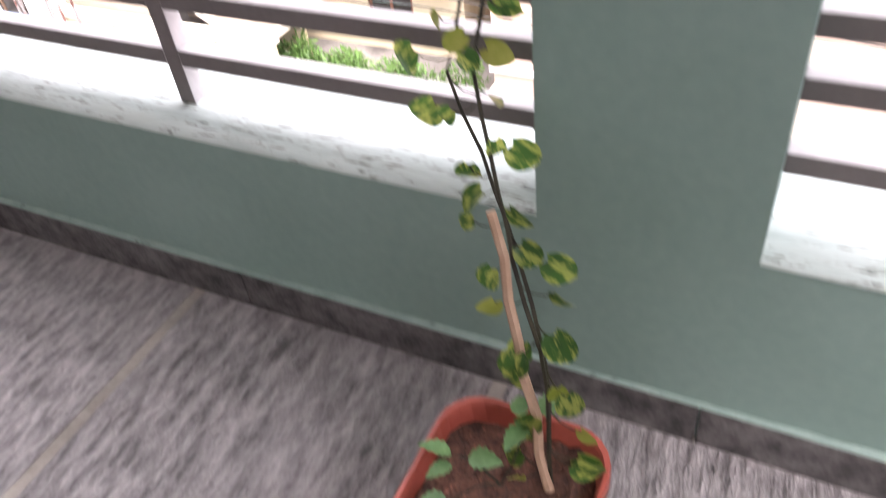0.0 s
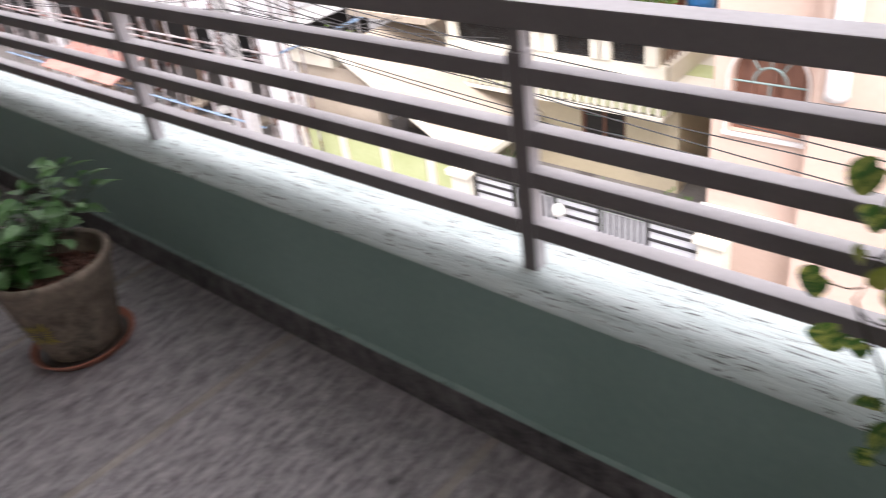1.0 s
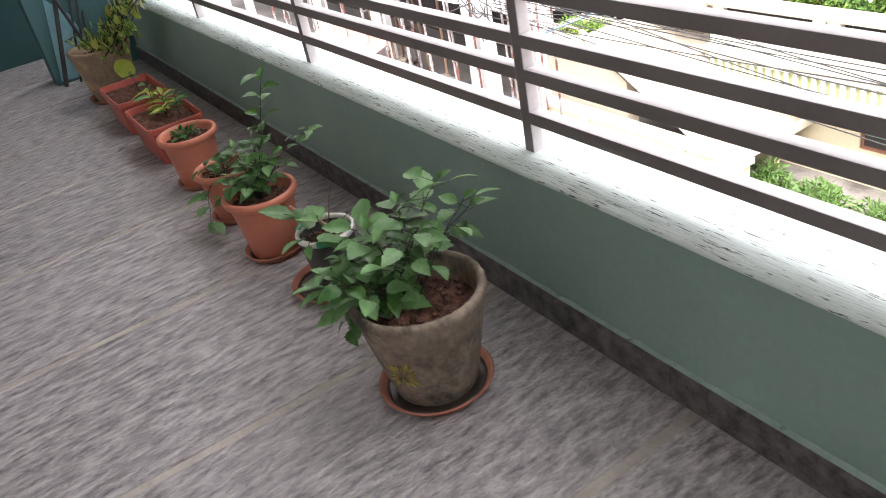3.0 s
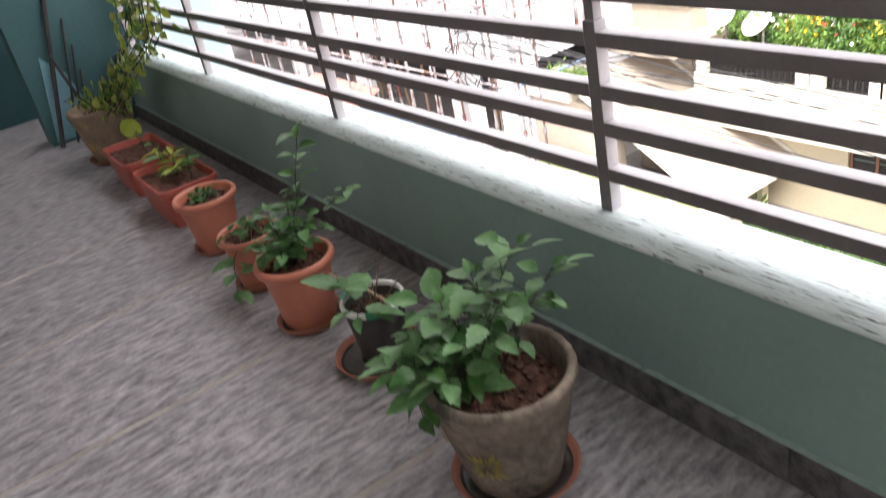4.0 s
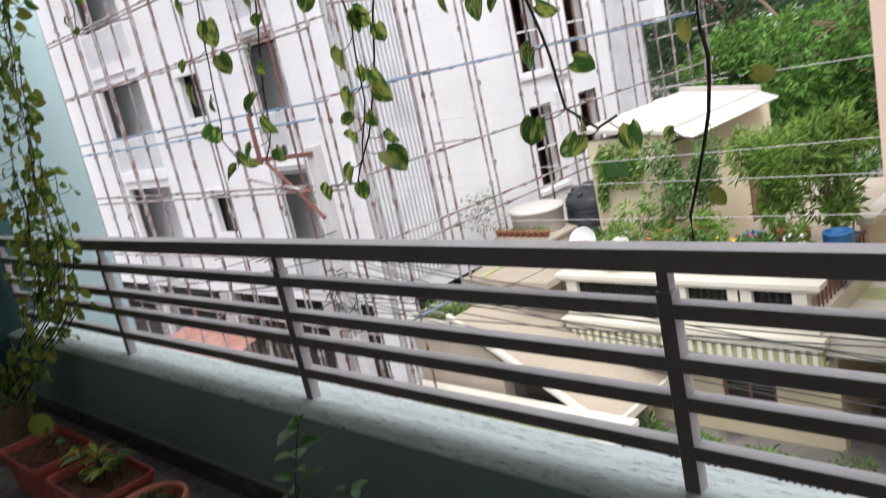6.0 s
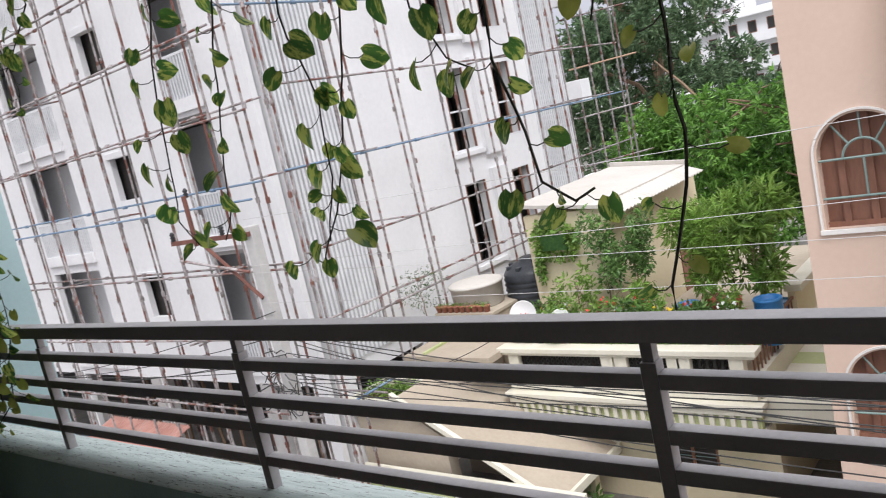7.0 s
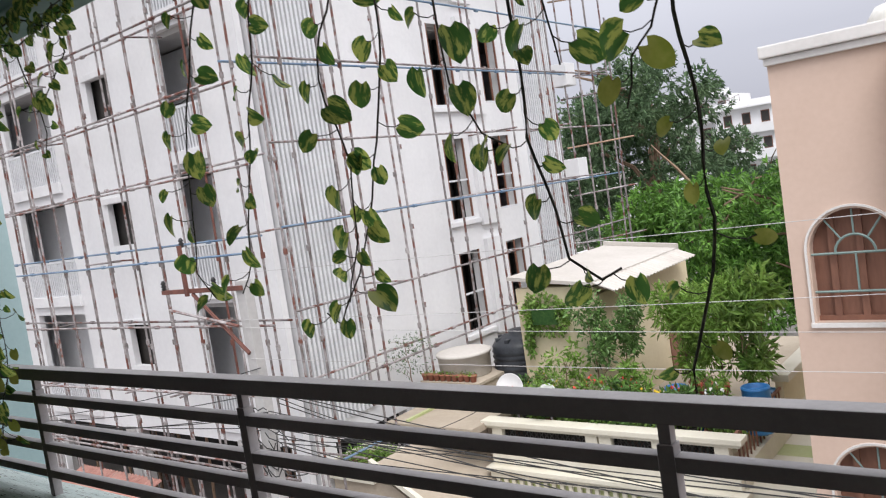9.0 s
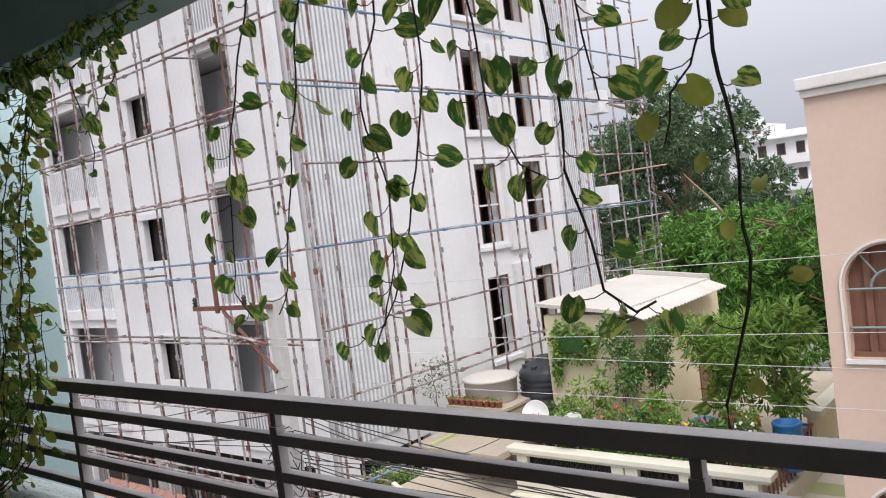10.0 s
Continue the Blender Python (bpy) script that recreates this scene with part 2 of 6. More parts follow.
M["flower_yellow"] = surface("yellow_petals", (0.62, 0.42, 0.02), (0.72, 0.52, 0.05), 8, 0.6, 0.1, 40)
M["brick_red"] = surface("red_clay", (0.27, 0.10, 0.065), (0.38, 0.16, 0.11), 4, 0.85, 0.3, 30)


def granite_floor():
    """Flamed grey granite with a directional grain, cloudy patches and dark speckle."""
    m = surface("flamed_grey_granite", (0.10, 0.092, 0.095), (0.50, 0.465, 0.475), 34, 0.38, 1.0, 150, lo=0.50, hi=0.94, stretch=(0.42, 1.5, 1), turned=93,
                spots=(0.33, 0.305, 0.313), spot_scale=2.4, spot_at=0.46, spot_width=0.7, depth=0.02, obj=0.06, spec=0.6)
    return m


M["floor"] = granite_floor()
M["seam"] = surface("buff_floor_joint", (0.24, 0.215, 0.195), (0.38, 0.345, 0.315), 6, 0.9, 0.3, 60)


# ---------- building helpers ----------
def part(name, bm, material, parent=None, label="", smooth=False):
    """Links a bmesh as one mesh object under a thing or a part."""
    me = bpy.data.meshes.new(name)
    if smooth:
        for f in bm.faces:
            f.smooth = True
    bm.to_mesh(me)
    bm.free()
    for mm in (material if isinstance(material, (list, tuple)) else [material]):
        me.materials.append(mm)
    ob = new(name, me)
    if parent:
        ob.parent = parent
    return tagged(ob, label)


def share(name, me, parent, m):
    """One more object on a mesh that others use too."""
    ob = new(name, me)
    ob.parent = parent
    ob.matrix_basis = m
    return ob


def thing(name, at, label, category, group="", kind="", turn=0.0):
    ob = new(name)
    ob.empty_display_size = 0.1
    ob.matrix_basis = pose(*at, 0, 0, turn)
    return tagged(ob, label, category, group, kind)


def box(bm, x0, x1, y0, y1, z0, z1, bevel=0.0, mat=0):
    vs = [bm.verts.new((x, y, z)) for x in (x0, x1) for y in (y0, y1) for z in (z0, z1)]
    fs = [bm.faces.new([vs[i] for i in q]) for q in ((0, 1, 3, 2), (4, 6, 7, 5), (0, 4, 5, 1), (2, 3, 7, 6), (0, 2, 6, 4), (1, 5, 7, 3))]
    for f in fs:
        f.material_index = mat
    if bevel:
        es = list({e for f in fs for e in f.edges})
        bmesh.ops.bevel(bm, geom=es, offset=bevel, segments=2, affect="EDGES", profile=0.6)
    return bm


def boxed(*a, bevel=0.0):
    return box(bmesh.new(), *a, bevel=bevel)


def tube(bm, pts, r, segs=6, r1=None, caps=True):
    """A pipe along points, tapering from r to r1."""
    pts = [Vector(p) for p in pts]
    r1 = r if r1 is None else r1
    rings = []
    for i, p in enumerate(pts):
        d = (pts[min(i + 1, len(pts) - 1)] - pts[max(i - 1, 0)]).normalized()
        u = d.cross(Vector((0, 0, 1)))
        if u.length < 0.05:
            u = d.cross(Vector((1, 0, 0)))
        u.normalize()
        v = d.cross(u)
        rr = r + (r1 - r) * i / max(1, len(pts) - 1)
        rings.append([bm.verts.new(p + (u * math.cos(6.28319 * k / segs) + v * math.sin(6.28319 * k / segs)) * rr) for k in range(segs)])
    for a, b in zip(rings, rings[1:]):
        for k in range(segs):
            bm.faces.new((a[k], a[(k + 1) % segs], b[(k + 1) % segs], b[k]))
    if caps:
        bm.faces.new(rings[0][::-1])
        bm.faces.new(rings[-1])
    return bm


def lathe(bm, profile, segs=40, wobble=0.0, at=(0, 0, 0), caps=True):
    """A turned shape from (radius, height) pairs; closed at both ends."""
    rings = []
    for r, z in profile:
        rings.append([bm.verts.new((at[0] + math.cos(6.28319 * k / segs) * r * (1 + wobble * math.sin(3 * k)), at[1] + math.sin(6.28319 * k / segs) * r * (1 + wobble * math.sin(3 * k)), at[2] + z)) for k in range(segs)])
    for a, b in zip(rings, rings[1:]):
        for k in range(segs):
            bm.faces.new((a[k], a[(k + 1) % segs], b[(k + 1) % segs], b[k]))
    if caps:
        bm.faces.new(rings[0][::-1])
        bm.faces.new(rings[-1])
    return bm


def lathed(profile, segs=40, wobble=0.0, caps=True):
    return lathe(bmesh.new(), profile, segs, wobble, caps=caps)


def leaf_mesh(name, length, width, material, heart=0.0, fold=0.25, droop=0.25, rows=8, lobes=0.0):
    """A leaf blade along +x from its stalk: pointed, creased along the midrib, bending down to its tip."""
    bm = bmesh.new()
    lines = []
    for i in range(rows + 1):
        s = i / rows
        if heart:
            e = (s - 0.4) / 0.6 if s > 0.4 else (0.4 - s) / 0.44
            w = width / 2 * max(0.0, 1 - e ** 2.1) ** (0.72 if s > 0.4 else 0.5)
            back = -heart * length * max(0, 1 - s / 0.35)
        else:
            w = width / 2 * (math.sin(math.pi * min(1, s ** 0.75)) ** 0.85 if 0 < s < 1 else 0.02) * (1 + lobes * (1 if i % 2 else -1))
            back = 0
        z = -droop * length * s * s
        x = length * (s - 0.12 * droop * s)
        up = fold * w
        lines.append([bm.verts.new((x + back, -w, z + up)), bm.verts.new((x + back * 0.5, -w * 0.55, z + up * 0.4)), bm.verts.new((x, 0, z)),
                      bm.verts.new((x + back * 0.5, w * 0.55, z + up * 0.4)), bm.verts.new((x + back, w, z + up))])
    for a, b in zip(lines, lines[1:]):
        for k in range(4):
            f = bm.faces.new((a[k], a[k + 1], b[k + 1], b[k]))
            f.smooth = True
    me = bpy.data.meshes.new(name)
    bm.to_mesh(me)
    bm.free()
    me.materials.append(material)
    return me


def aim(at, direction, roll=0.0, size=1.0):
    """A pose whose x axis points along direction, with z as near up as it can be."""
    d = Vector(direction).normalized()
    z = Vector((0, 0, 1))
    y = z.cross(d)
    if y.length < 0.02:
        y = Vector((0, 1, 0))
    y.normalize()
    z = d.cross(y)
    m = Matrix((d, y, z)).transposed().to_4x4()
    return Matrix.Translation(at) @ m @ Matrix.Rotation(roll, 4, "X") @ Matrix.Diagonal((size, size, size, 1))

# ---------- the balcony: structure ----------
X0, X1 = -4.4, 4.6          # ends of the balcony
YB = -2.7                   # wall behind
H = 0.46                    # parapet
ZC = 2.78                   # ceiling
T = 0.22                    # parapet thickness

floor = tagged(part("floor", boxed(-5.44, X1, YB, 0.0, -0.16, -0.003), M["seam"]), "flamed grey granite slab floor with buff joints", "floor", kind="structure")
wall_front = tagged(part("wall_parapet", boxed(-5.44, X1, 0.0, T - 0.004, -0.3, H - 0.008), M["wall"]), "low sage green painted parapet wall", "wall", kind="structure")
bm = bmesh.new()
box(bm, 2.3, 2.64, -0.0025, T, 0.0, 2.45)
tagged(part("wall_pillar", bm, M["wall"]), "sage green painted pillar standing on the parapet", "pillar", kind="structure")


def ledge(x0, x1):
    """White coping with a worn, uneven front edge."""
    bm = bmesh.new()
    n = int((x1 - x0) / 0.03)
    prof = ((0.002, -0.014), (0.0, -0.007), (0.006, 0.001), (0.07, 0.006), (0.15, 0.004), (T - 0.01, -0.003), (T + 0.012, -0.012), (T + 0.012, -0.05))
    prev = None
    for i in range(n + 1):
        x = x0 + (x1 - x0) * i / n
        ring = []
        for j, (y, z) in enumerate(prof):
            k = noise.noise(Vector((x * 5, j * 2.1, 3.0)))
            k2 = noise.noise(Vector((x * 26, j * 1.7, 9.0)))
            edge = 1.0 if j in (1, 2) else 0.4
            ring.append(bm.verts.new((x, y - (0.004 + 0.004 * k + 0.003 * k2) * edge, H + z + (0.003 * k + 0.002 * k2) * edge)))
        if prev:
            for a, b, c, d in zip(prev, prev[1:], ring[1:], ring):
                bm.faces.new((a, d, c, b))
        prev = ring
    return bm


tagged(part("ledge", ledge(X0, 2.3), M["ledge"], smooth=True), "weathered white painted ledge with dark cracks", "ledge", kind="structure")
tagged(part("ledge", ledge(2.64, X1), M["ledge"], smooth=True), "weathered white painted ledge with dark cracks", "ledge", kind="structure")

for i in range(9):
    xa = X0 + 0.002 + i * 1.0
    tagged(part("baseboard", boxed(xa, min(X1, xa + 0.996), -0.014, -0.001, -0.004, 0.10, bevel=0.002), M["skirt"]), "granite skirting coloured with the shade at the foot of the parapet", "skirting", kind="structure")

bm = bmesh.new()     # rough pale filler where the wall meets the skirting
prev = None
for i in range(int((X1 - X0) / 0.025)):
    x = X0 + 0.01 + i * 0.025
    k = noise.noise(Vector((x * 4, 0.3, 1.0))) + 0.6 * noise.noise(Vector((x * 19, 2.0, 5.0)))
    ring = [bm.verts.new(p) for p in ((x, -0.0135, 0.1005), (x, -0.010 + 0.002 * k, 0.1025 + 0.002 * k), (x, -0.0005, 0.106 + 0.008 * k))]
    if prev:
        for a, b, c, d in zip(prev, prev[1:], ring[1:], ring):
            bm.faces.new((a, b, c, d))
    prev = ring
tagged(part("trim", bm, M["fillet"], smooth=True), "rough pale filler along the top of the skirting", "trim", kind="structure")

# unseen wall behind, pale so it throws light back into the balcony
tagged(part("wall_back", boxed(-5.44, X1, YB - 0.2, YB, -0.16, ZC), M["wall_pale"]), "unseen house wall, painted pale to bounce light", "wall", kind="structure")
# unseen end wall, its height set to cut light from the right
tagged(part("wall_right", boxed(X1, X1 + 0.15, YB - 0.2, T, -0.16, 2.0), M["wall"]), "unseen sage green side wall, raised to hold back light", "wall", kind="structure")
# slab whitened to brighten the balcony by bounce
tagged(part("ceiling", boxed(-5.44, X1, YB, T, ZC, ZC + 0.15), M["ceiling_slab"]), "balcony ceiling, painted white to bounce light", "ceiling", kind="structure")
tagged(part("ceiling_beam", boxed(X0, X1, 0.0, T + 0.02, 2.45, ZC - 0.003, bevel=0.01), M["ceiling"]), "green painted beam along the balcony edge", "beam", kind="structure")
# end wall: dark teal part inside, pale blue fin outside
tagged(part("wall_end", boxed(-4.62, X0, -0.60, T, -0.16, ZC), M["wall_dark"]), "dark teal end wall", "wall", kind="structure")
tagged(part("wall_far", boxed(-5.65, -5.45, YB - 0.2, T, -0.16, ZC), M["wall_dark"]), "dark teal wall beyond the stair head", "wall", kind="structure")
# light falling on the end wall, painted as a flat blue polygon
bm = bmesh.new()
corners = ((-0.47, 0.57), (-0.35, 0.43), (-0.28, 0.15), (-0.33, 0.02), (-0.57, 0.02))
ring = [[bm.verts.new((X0 + dx, y, z)) for y, z in corners] for dx in (0.0005, 0.006)]
bm.faces.new(ring[0][::-1])
bm.faces.new(ring[1])
for i in range(5):
    bm.faces.new((ring[0][i], ring[0][(i + 1) % 5], ring[1][(i + 1) % 5], ring[1][i]))
tagged(part("wall_light_patch", bm, M["light_patch"]), "pale blue patch of painted light low on the end wall", "wall", kind="structure")
tagged(part("wall_fin", boxed(-4.62, X0 - 0.004, T + 0.004, 0.76, -7.2, 6.0), M["wall_blue"]), "pale blue outer wall", "wall", kind="structure")

# ---------- railing ----------
RY = 0.105


def daylit(bm):
    """Daylight painted pale on rail or post faces turned up or along the street."""
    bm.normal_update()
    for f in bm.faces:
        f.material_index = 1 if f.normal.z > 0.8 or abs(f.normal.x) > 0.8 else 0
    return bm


def railing(x0, x1, posts, label):
    rail = thing("balcony_railing", ((x0 + x1) / 2, RY, H), label, "railing")
    cx = (x0 + x1) / 2
    for px in posts:
        u = px - cx
        po = part("post", daylit(boxed(u - 0.019, u + 0.019, -0.019, 0.019, -0.005, 0.487, bevel=0.003)), (M["rail"], M["rail_daylit"]), rail)
        part("post_spigot", daylit(boxed(u - 0.014, u + 0.014, -0.014, 0.014, 0.4872, 0.537, bevel=0.002)), (M["rail"], M["rail_daylit"]), po, "narrower stub under the top rail")
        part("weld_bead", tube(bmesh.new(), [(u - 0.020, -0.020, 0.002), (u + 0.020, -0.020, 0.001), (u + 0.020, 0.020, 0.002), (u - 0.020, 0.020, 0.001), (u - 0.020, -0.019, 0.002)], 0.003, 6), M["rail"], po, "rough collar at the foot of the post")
    part("top_rail", daylit(boxed(x0 - cx, x1 - cx, -0.03, 0.03, 0.535, 0.587, bevel=0.004)), (M["rail"], M["rail_daylit"]), rail, "thick top rail with daylight painted on its upper side")
    ends = [x0] + sorted(posts) + [x1]
    for z in (0.463, 0.338, 0.246, 0.126):
        for a, b in zip(ends, ends[1:]):
            if b - a > 0.1:
                part("rail", daylit(boxed(a - cx + (0.0185 if a in posts else 0), b - cx - (0.0185 if b in posts else 0), -0.0195, 0.0195, z - 0.036, z, bevel=0.003)), (M["rail"], M["rail_daylit"]), rail)
    return rail


railing(X0, 2.3, (1.52, 0.02, -1.43, -2.89, -4.33), "grey-brown painted steel railing on the parapet ledge")
railing(2.64, X1, (3.02, 4.47), "grey-brown painted steel railing beyond the pillar")

# ---------- floor slabs ----------
for k in range(-8, 6):
    xa = -0.09 + 0.77 * k + 0.016
    xb = xa + 0.77 - 0.032
    xa, xb = max(xa, -5.43), min(xb, X1 - 0.01)
    if xb - xa < 0.1:
        continue
    for ya, yb in ((YB + 0.002, -1.62), (-1.612, -0.016)):
        part("slab", boxed(xa, xb, ya, yb, -0.02, 0.0, bevel=0.0015), M["floor"], floor)

# ---------- pots and plants on the floor ----------
rnd = random.Random(7)
LEAF_A = [leaf_mesh("leaf", 0.09, 0.058, M["leaf_pale"], fold=0.2, droop=0.22, rows=10, lobes=0.09), leaf_mesh("leaf", 0.088, 0.054, M["leaf_pale"], fold=0.3, droop=0.2, rows=10, lobes=0.1), leaf_mesh("leaf", 0.066, 0.048, M["leaf"], fold=0.25, droop=0.45, rows=10, lobes=0.1)]
LEAF_C = [leaf_mesh("leaf", 0.062, 0.034, M["leaf"], fold=0.3, droop=0.3), leaf_mesh("leaf", 0.055, 0.036, M["leaf_pale"], fold=0.25, droop=0.3)]
LEAF_L = [leaf_mesh("leaf", 0.085, 0.022, M["leaf_yellow"], fold=0.4, droop=0.35), leaf_mesh("leaf", 0.075, 0.022, M["leaf_pale"], fold=0.4, droop=0.3)]
LEAF_P = [leaf_mesh("leaf", 0.068, 0.066, M["pothos"], heart=0.15, fold=0.15, droop=0.45), leaf_mesh("leaf", 0.056, 0.05, M["pothos"], heart=0.14, fold=0.3, droop=0.4), leaf_mesh("leaf", 0.062, 0.060, M["pothos"], heart=0.15, fold=0.35, droop=0.3)]

LEAF_Y = leaf_mesh("leaf", 0.055, 0.048, M["leaf_yellow"], heart=0.2, fold=0.2, droop=0.3)


def curve_pts(a, b, n=6, sag=0.0, wob=0.0, r=rnd):
    a, b = Vector(a), Vector(b)
    out = []
    for i in range(n + 1):
        s = i / n
        p = a.lerp(b, s)
        p.z += sag * 4 * s * (1 - s)
        if 0 < i < n:
            p += Vector((r.uniform(-wob, wob), r.uniform(-wob, wob), r.uniform(-wob, wob) * 0.5))
        out.append(p)
    return out


def leafy_stem(plant, pts, radius, leaves, n, start=0.3, size=(0.7, 1.15), tilt=0.3, whorl=2.4, stalk=0.02):
    """One stem with leaves set round it on short stalks."""
    bm = tube(bmesh.new(), pts, radius, 5, radius * 0.4)
    total = len(pts) - 1
    places = []
    a = rnd.uniform(0, 6.3)
    for i in range(n):
        s = (start + (1 - start) * (i + 0.5) / n) * total
        k = min(int(s), total - 1)
        p = pts[k].lerp(pts[k + 1], s - k)
        a += whorl + rnd.uniform(-0.4, 0.4)
        d = Vector((math.cos(a), math.sin(a), tilt + rnd.uniform(-0.35, 0.3)))
        e = p + d.normalized() * stalk * rnd.uniform(0.6, 1.5)
        tube(bm, [p, e], radius * 0.4, 4, caps=False)
        places.append((e, d))
    part("stem", bm, M["stem"], plant)
    for e, d in places:
        share("leaf", rnd.choice(leaves), plant, aim(e, d, rnd.uniform(-0.5, 0.5), rnd.uniform(*size)))
    tip = (pts[-1] - pts[-2]).normalized()
    share("leaf", leaves[-1], plant, aim(pts[-1], tip + Vector((0.3, 0.1, 0.2)), 0.3, 0.6))


def saucer(at, r, mat, label):
    s = part("saucer", lathed([(r * 0.82, 0.001), (r * 0.86, 0.0), (r * 0.97, 0.022), (r, 0.028), (r * 0.99, 0.031), (r * 0.94, 0.027), (r * 0.84, 0.008), (r * 0.3, 0.007)], 44), M[mat], smooth=True)
    s.matrix_basis = pose(*at)
    part("residue", lathed([(r * 0.3, 0.0075), (r * 0.6, 0.011), (r * 0.80, 0.012), (r * 0.875, 0.0145), (r * 0.86, 0.009)], 40), M["wet_dirt"], s, "dark wet dirt in the saucer", smooth=True)
    return tagged(s, label, "saucer")


def soil_disc(r, z, pot, rough=0.012):
    bm = bmesh.new()
    rings = 7
    prev = [bm.verts.new((0, 0, z))]
    for i in range(1, rings + 1):
        ring = []
        for k in range(28):
            a = 6.28319 * k / 28
            rr = r * i / rings
            p = Vector((math.cos(a) * rr, math.sin(a) * rr, 0))
            ring.append(bm.verts.new((p.x, p.y, z + rough * noise.noise(p * 30) - 0.01 * (i / rings) ** 2)))
        for k in range(28):
            if i == 1:
                bm.faces.new((prev[0], ring[k], ring[(k + 1) % 28]))
            else:
                bm.faces.new((prev[k], ring[k], ring[(k + 1) % 28], prev[(k + 1) % 28]))
        prev = ring
    crumbs = random.Random(3)
    for i in range(60):
        a, q = crumbs.uniform(0, 6.3), r * 0.9 * math.sqrt(crumbs.random())
        s = crumbs.uniform(0.003, 0.008)
        box(bm, math.cos(a) * q - s, math.cos(a) * q + s, math.sin(a) * q - s, math.sin(a) * q + s, z - 0.004, z + s)
    return part("soil", bm, M["soil"], pot, "dark crumbly soil")


def rim_pot(at, r, h, base, label, mat="terra", soil_drop=0.04, thick=0.02):
    """A flared plastic pot with a rolled rim."""
    pot = thing("flower_pot", at, label, "plant pot", "potted plants along the parapet")
    prof = [(base * 0.95, 0.0), (base, 0.006), (base + (r * 0.88 - base) * 0.55, h * 0.55), (r * 0.86, h * 0.83), (r * 0.875, h * 0.865), (r * 0.97, h * 0.885), (r, h * 0.92), (r * 1.0, h * 0.965), (r * 0.97, h), (r * 0.90, h * 1.0), (r * 0.86, h * 0.985), (r * 0.84, h * 0.93), (r * 0.80, h * 0.7), (r * 0.5, h * 0.66)]
    part("body", lathed(prof, 56), M[mat], pot, smooth=True)
    soil_disc(r * 0.83, h - soil_drop, pot)
    return pot


# cement pot with hibiscus-like bush
AX = (0.13, -0.40)
saucer((AX[0], AX[1], 0), 0.158, "brick_red", "terracotta plastic saucer under the cement pot")
pot = thing("cement_flower_pot", (AX[0], AX[1], 0.012), "weathered grey cement pot with faded yellow motifs", "plant pot", "potted plants along the parapet", turn=15)
r, h = 0.178, 0.305
part("body", lathed([(0.108, 0.0), (0.113, 0.006), (0.128, 0.07), (0.148, 0.16), (0.166, 0.25), (0.172, 0.272), (0.179, 0.285), (r, 0.298), (0.174, h), (0.163, h + 0.001), (0.156, 0.298), (0.150, 0.26), (0.142, 0.2), (0.05, 0.2)], 60, 0.006), M["cement"], pot, smooth=True)
soil_disc(0.147, 0.246, pot, 0.02)
for ang, zz, sc in ((-72, 0.14, 1.7), (-112, 0.215, 1.2)):
    bm = bmesh.new()
    for i in range(17):
        a0 = 6.283 * i / 17
        l0, l1 = (0.004 + 0.005 * (i % 3)) * sc, (0.021 + 0.005 * ((i * 5) % 4)) * sc
        quad = [(math.cos(a0) * l0, math.sin(a0) * l0), (math.cos(a0 + 0.18) * l1 * 0.6, math.sin(a0 + 0.18) * l1 * 0.6), (math.cos(a0) * l1, math.sin(a0) * l1), (math.cos(a0 - 0.18) * l1 * 0.6, math.sin(a0 - 0.18) * l1 * 0.6)]
        vs = []
        for u, v in quad:
            rad = 0.1115 + (zz + v) * 0.215 + 0.011
            th = radians(ang) + u / rad
            vs.append(bm.verts.new((math.cos(th) * rad, math.sin(th) * rad, zz + v)))
        f = bm.faces.new(vs)
    bmesh.ops.solidify(bm, geom=bm.faces[:], thickness=0.002)
    part("painted_motif", bm, M["yellow_mark"], pot, "faded yellow leaf rosette")
bush = thing("hibiscus_plant", (AX[0] - 0.05, AX[1] - 0.01, 0.255), "leafy green shrub growing in the cement pot", "plant", "potted plants along the parapet")
for a, ln, hz, n in ((20, 0.10, 0.24, 8), (80, 0.22, 0.20, 8), (95, 0.17, 0.28, 9), (140, 0.12, 0.22, 9), (180, 0.16, 0.16, 10), (215, 0.17, 0.12, 11), (250, 0.16, 0.10, 11), (285, 0.13, 0.10, 9), (200, 0.08, 0.20, 9), (325, 0.06, 0.15, 6), (120, 0.06, 0.25, 9), (235, 0.20, 0.06, 9), (170, 0.15, 0.07, 10), (205, 0.13, 0.03, 10), (255, 0.12, 0.02, 10), (228, 0.14, 0.09, 10), (280, 0.1, 0.05, 9), (150, 0.1, 0.12, 10), (222, 0.17, -0.01, 8), (245, 0.17, -0.02, 8), (195, 0.18, 0.01, 8)):
    tip = (math.cos(radians(a)) * ln, math.sin(radians(a)) * ln, hz)
    leafy_stem(bush, curve_pts((rnd.uniform(-0.02, 0.02), rnd.uniform(-0.02, 0.02), -0.01), tip, 6, 0.03, 0.008), 0.0028, LEAF_A, max(5, n), 0.3, (0.6, 1.1), 0.25, stalk=0.04)
leafy_stem(bush, curve_pts((0.02, 0.02, -0.01), (0.11, 0.16, 0.27), 7, 0.02, 0.006), 0.003, [LEAF_A[0], LEAF_A[2]], 7, 0.45, (0.55, 0.9), 0.2, stalk=0.035)

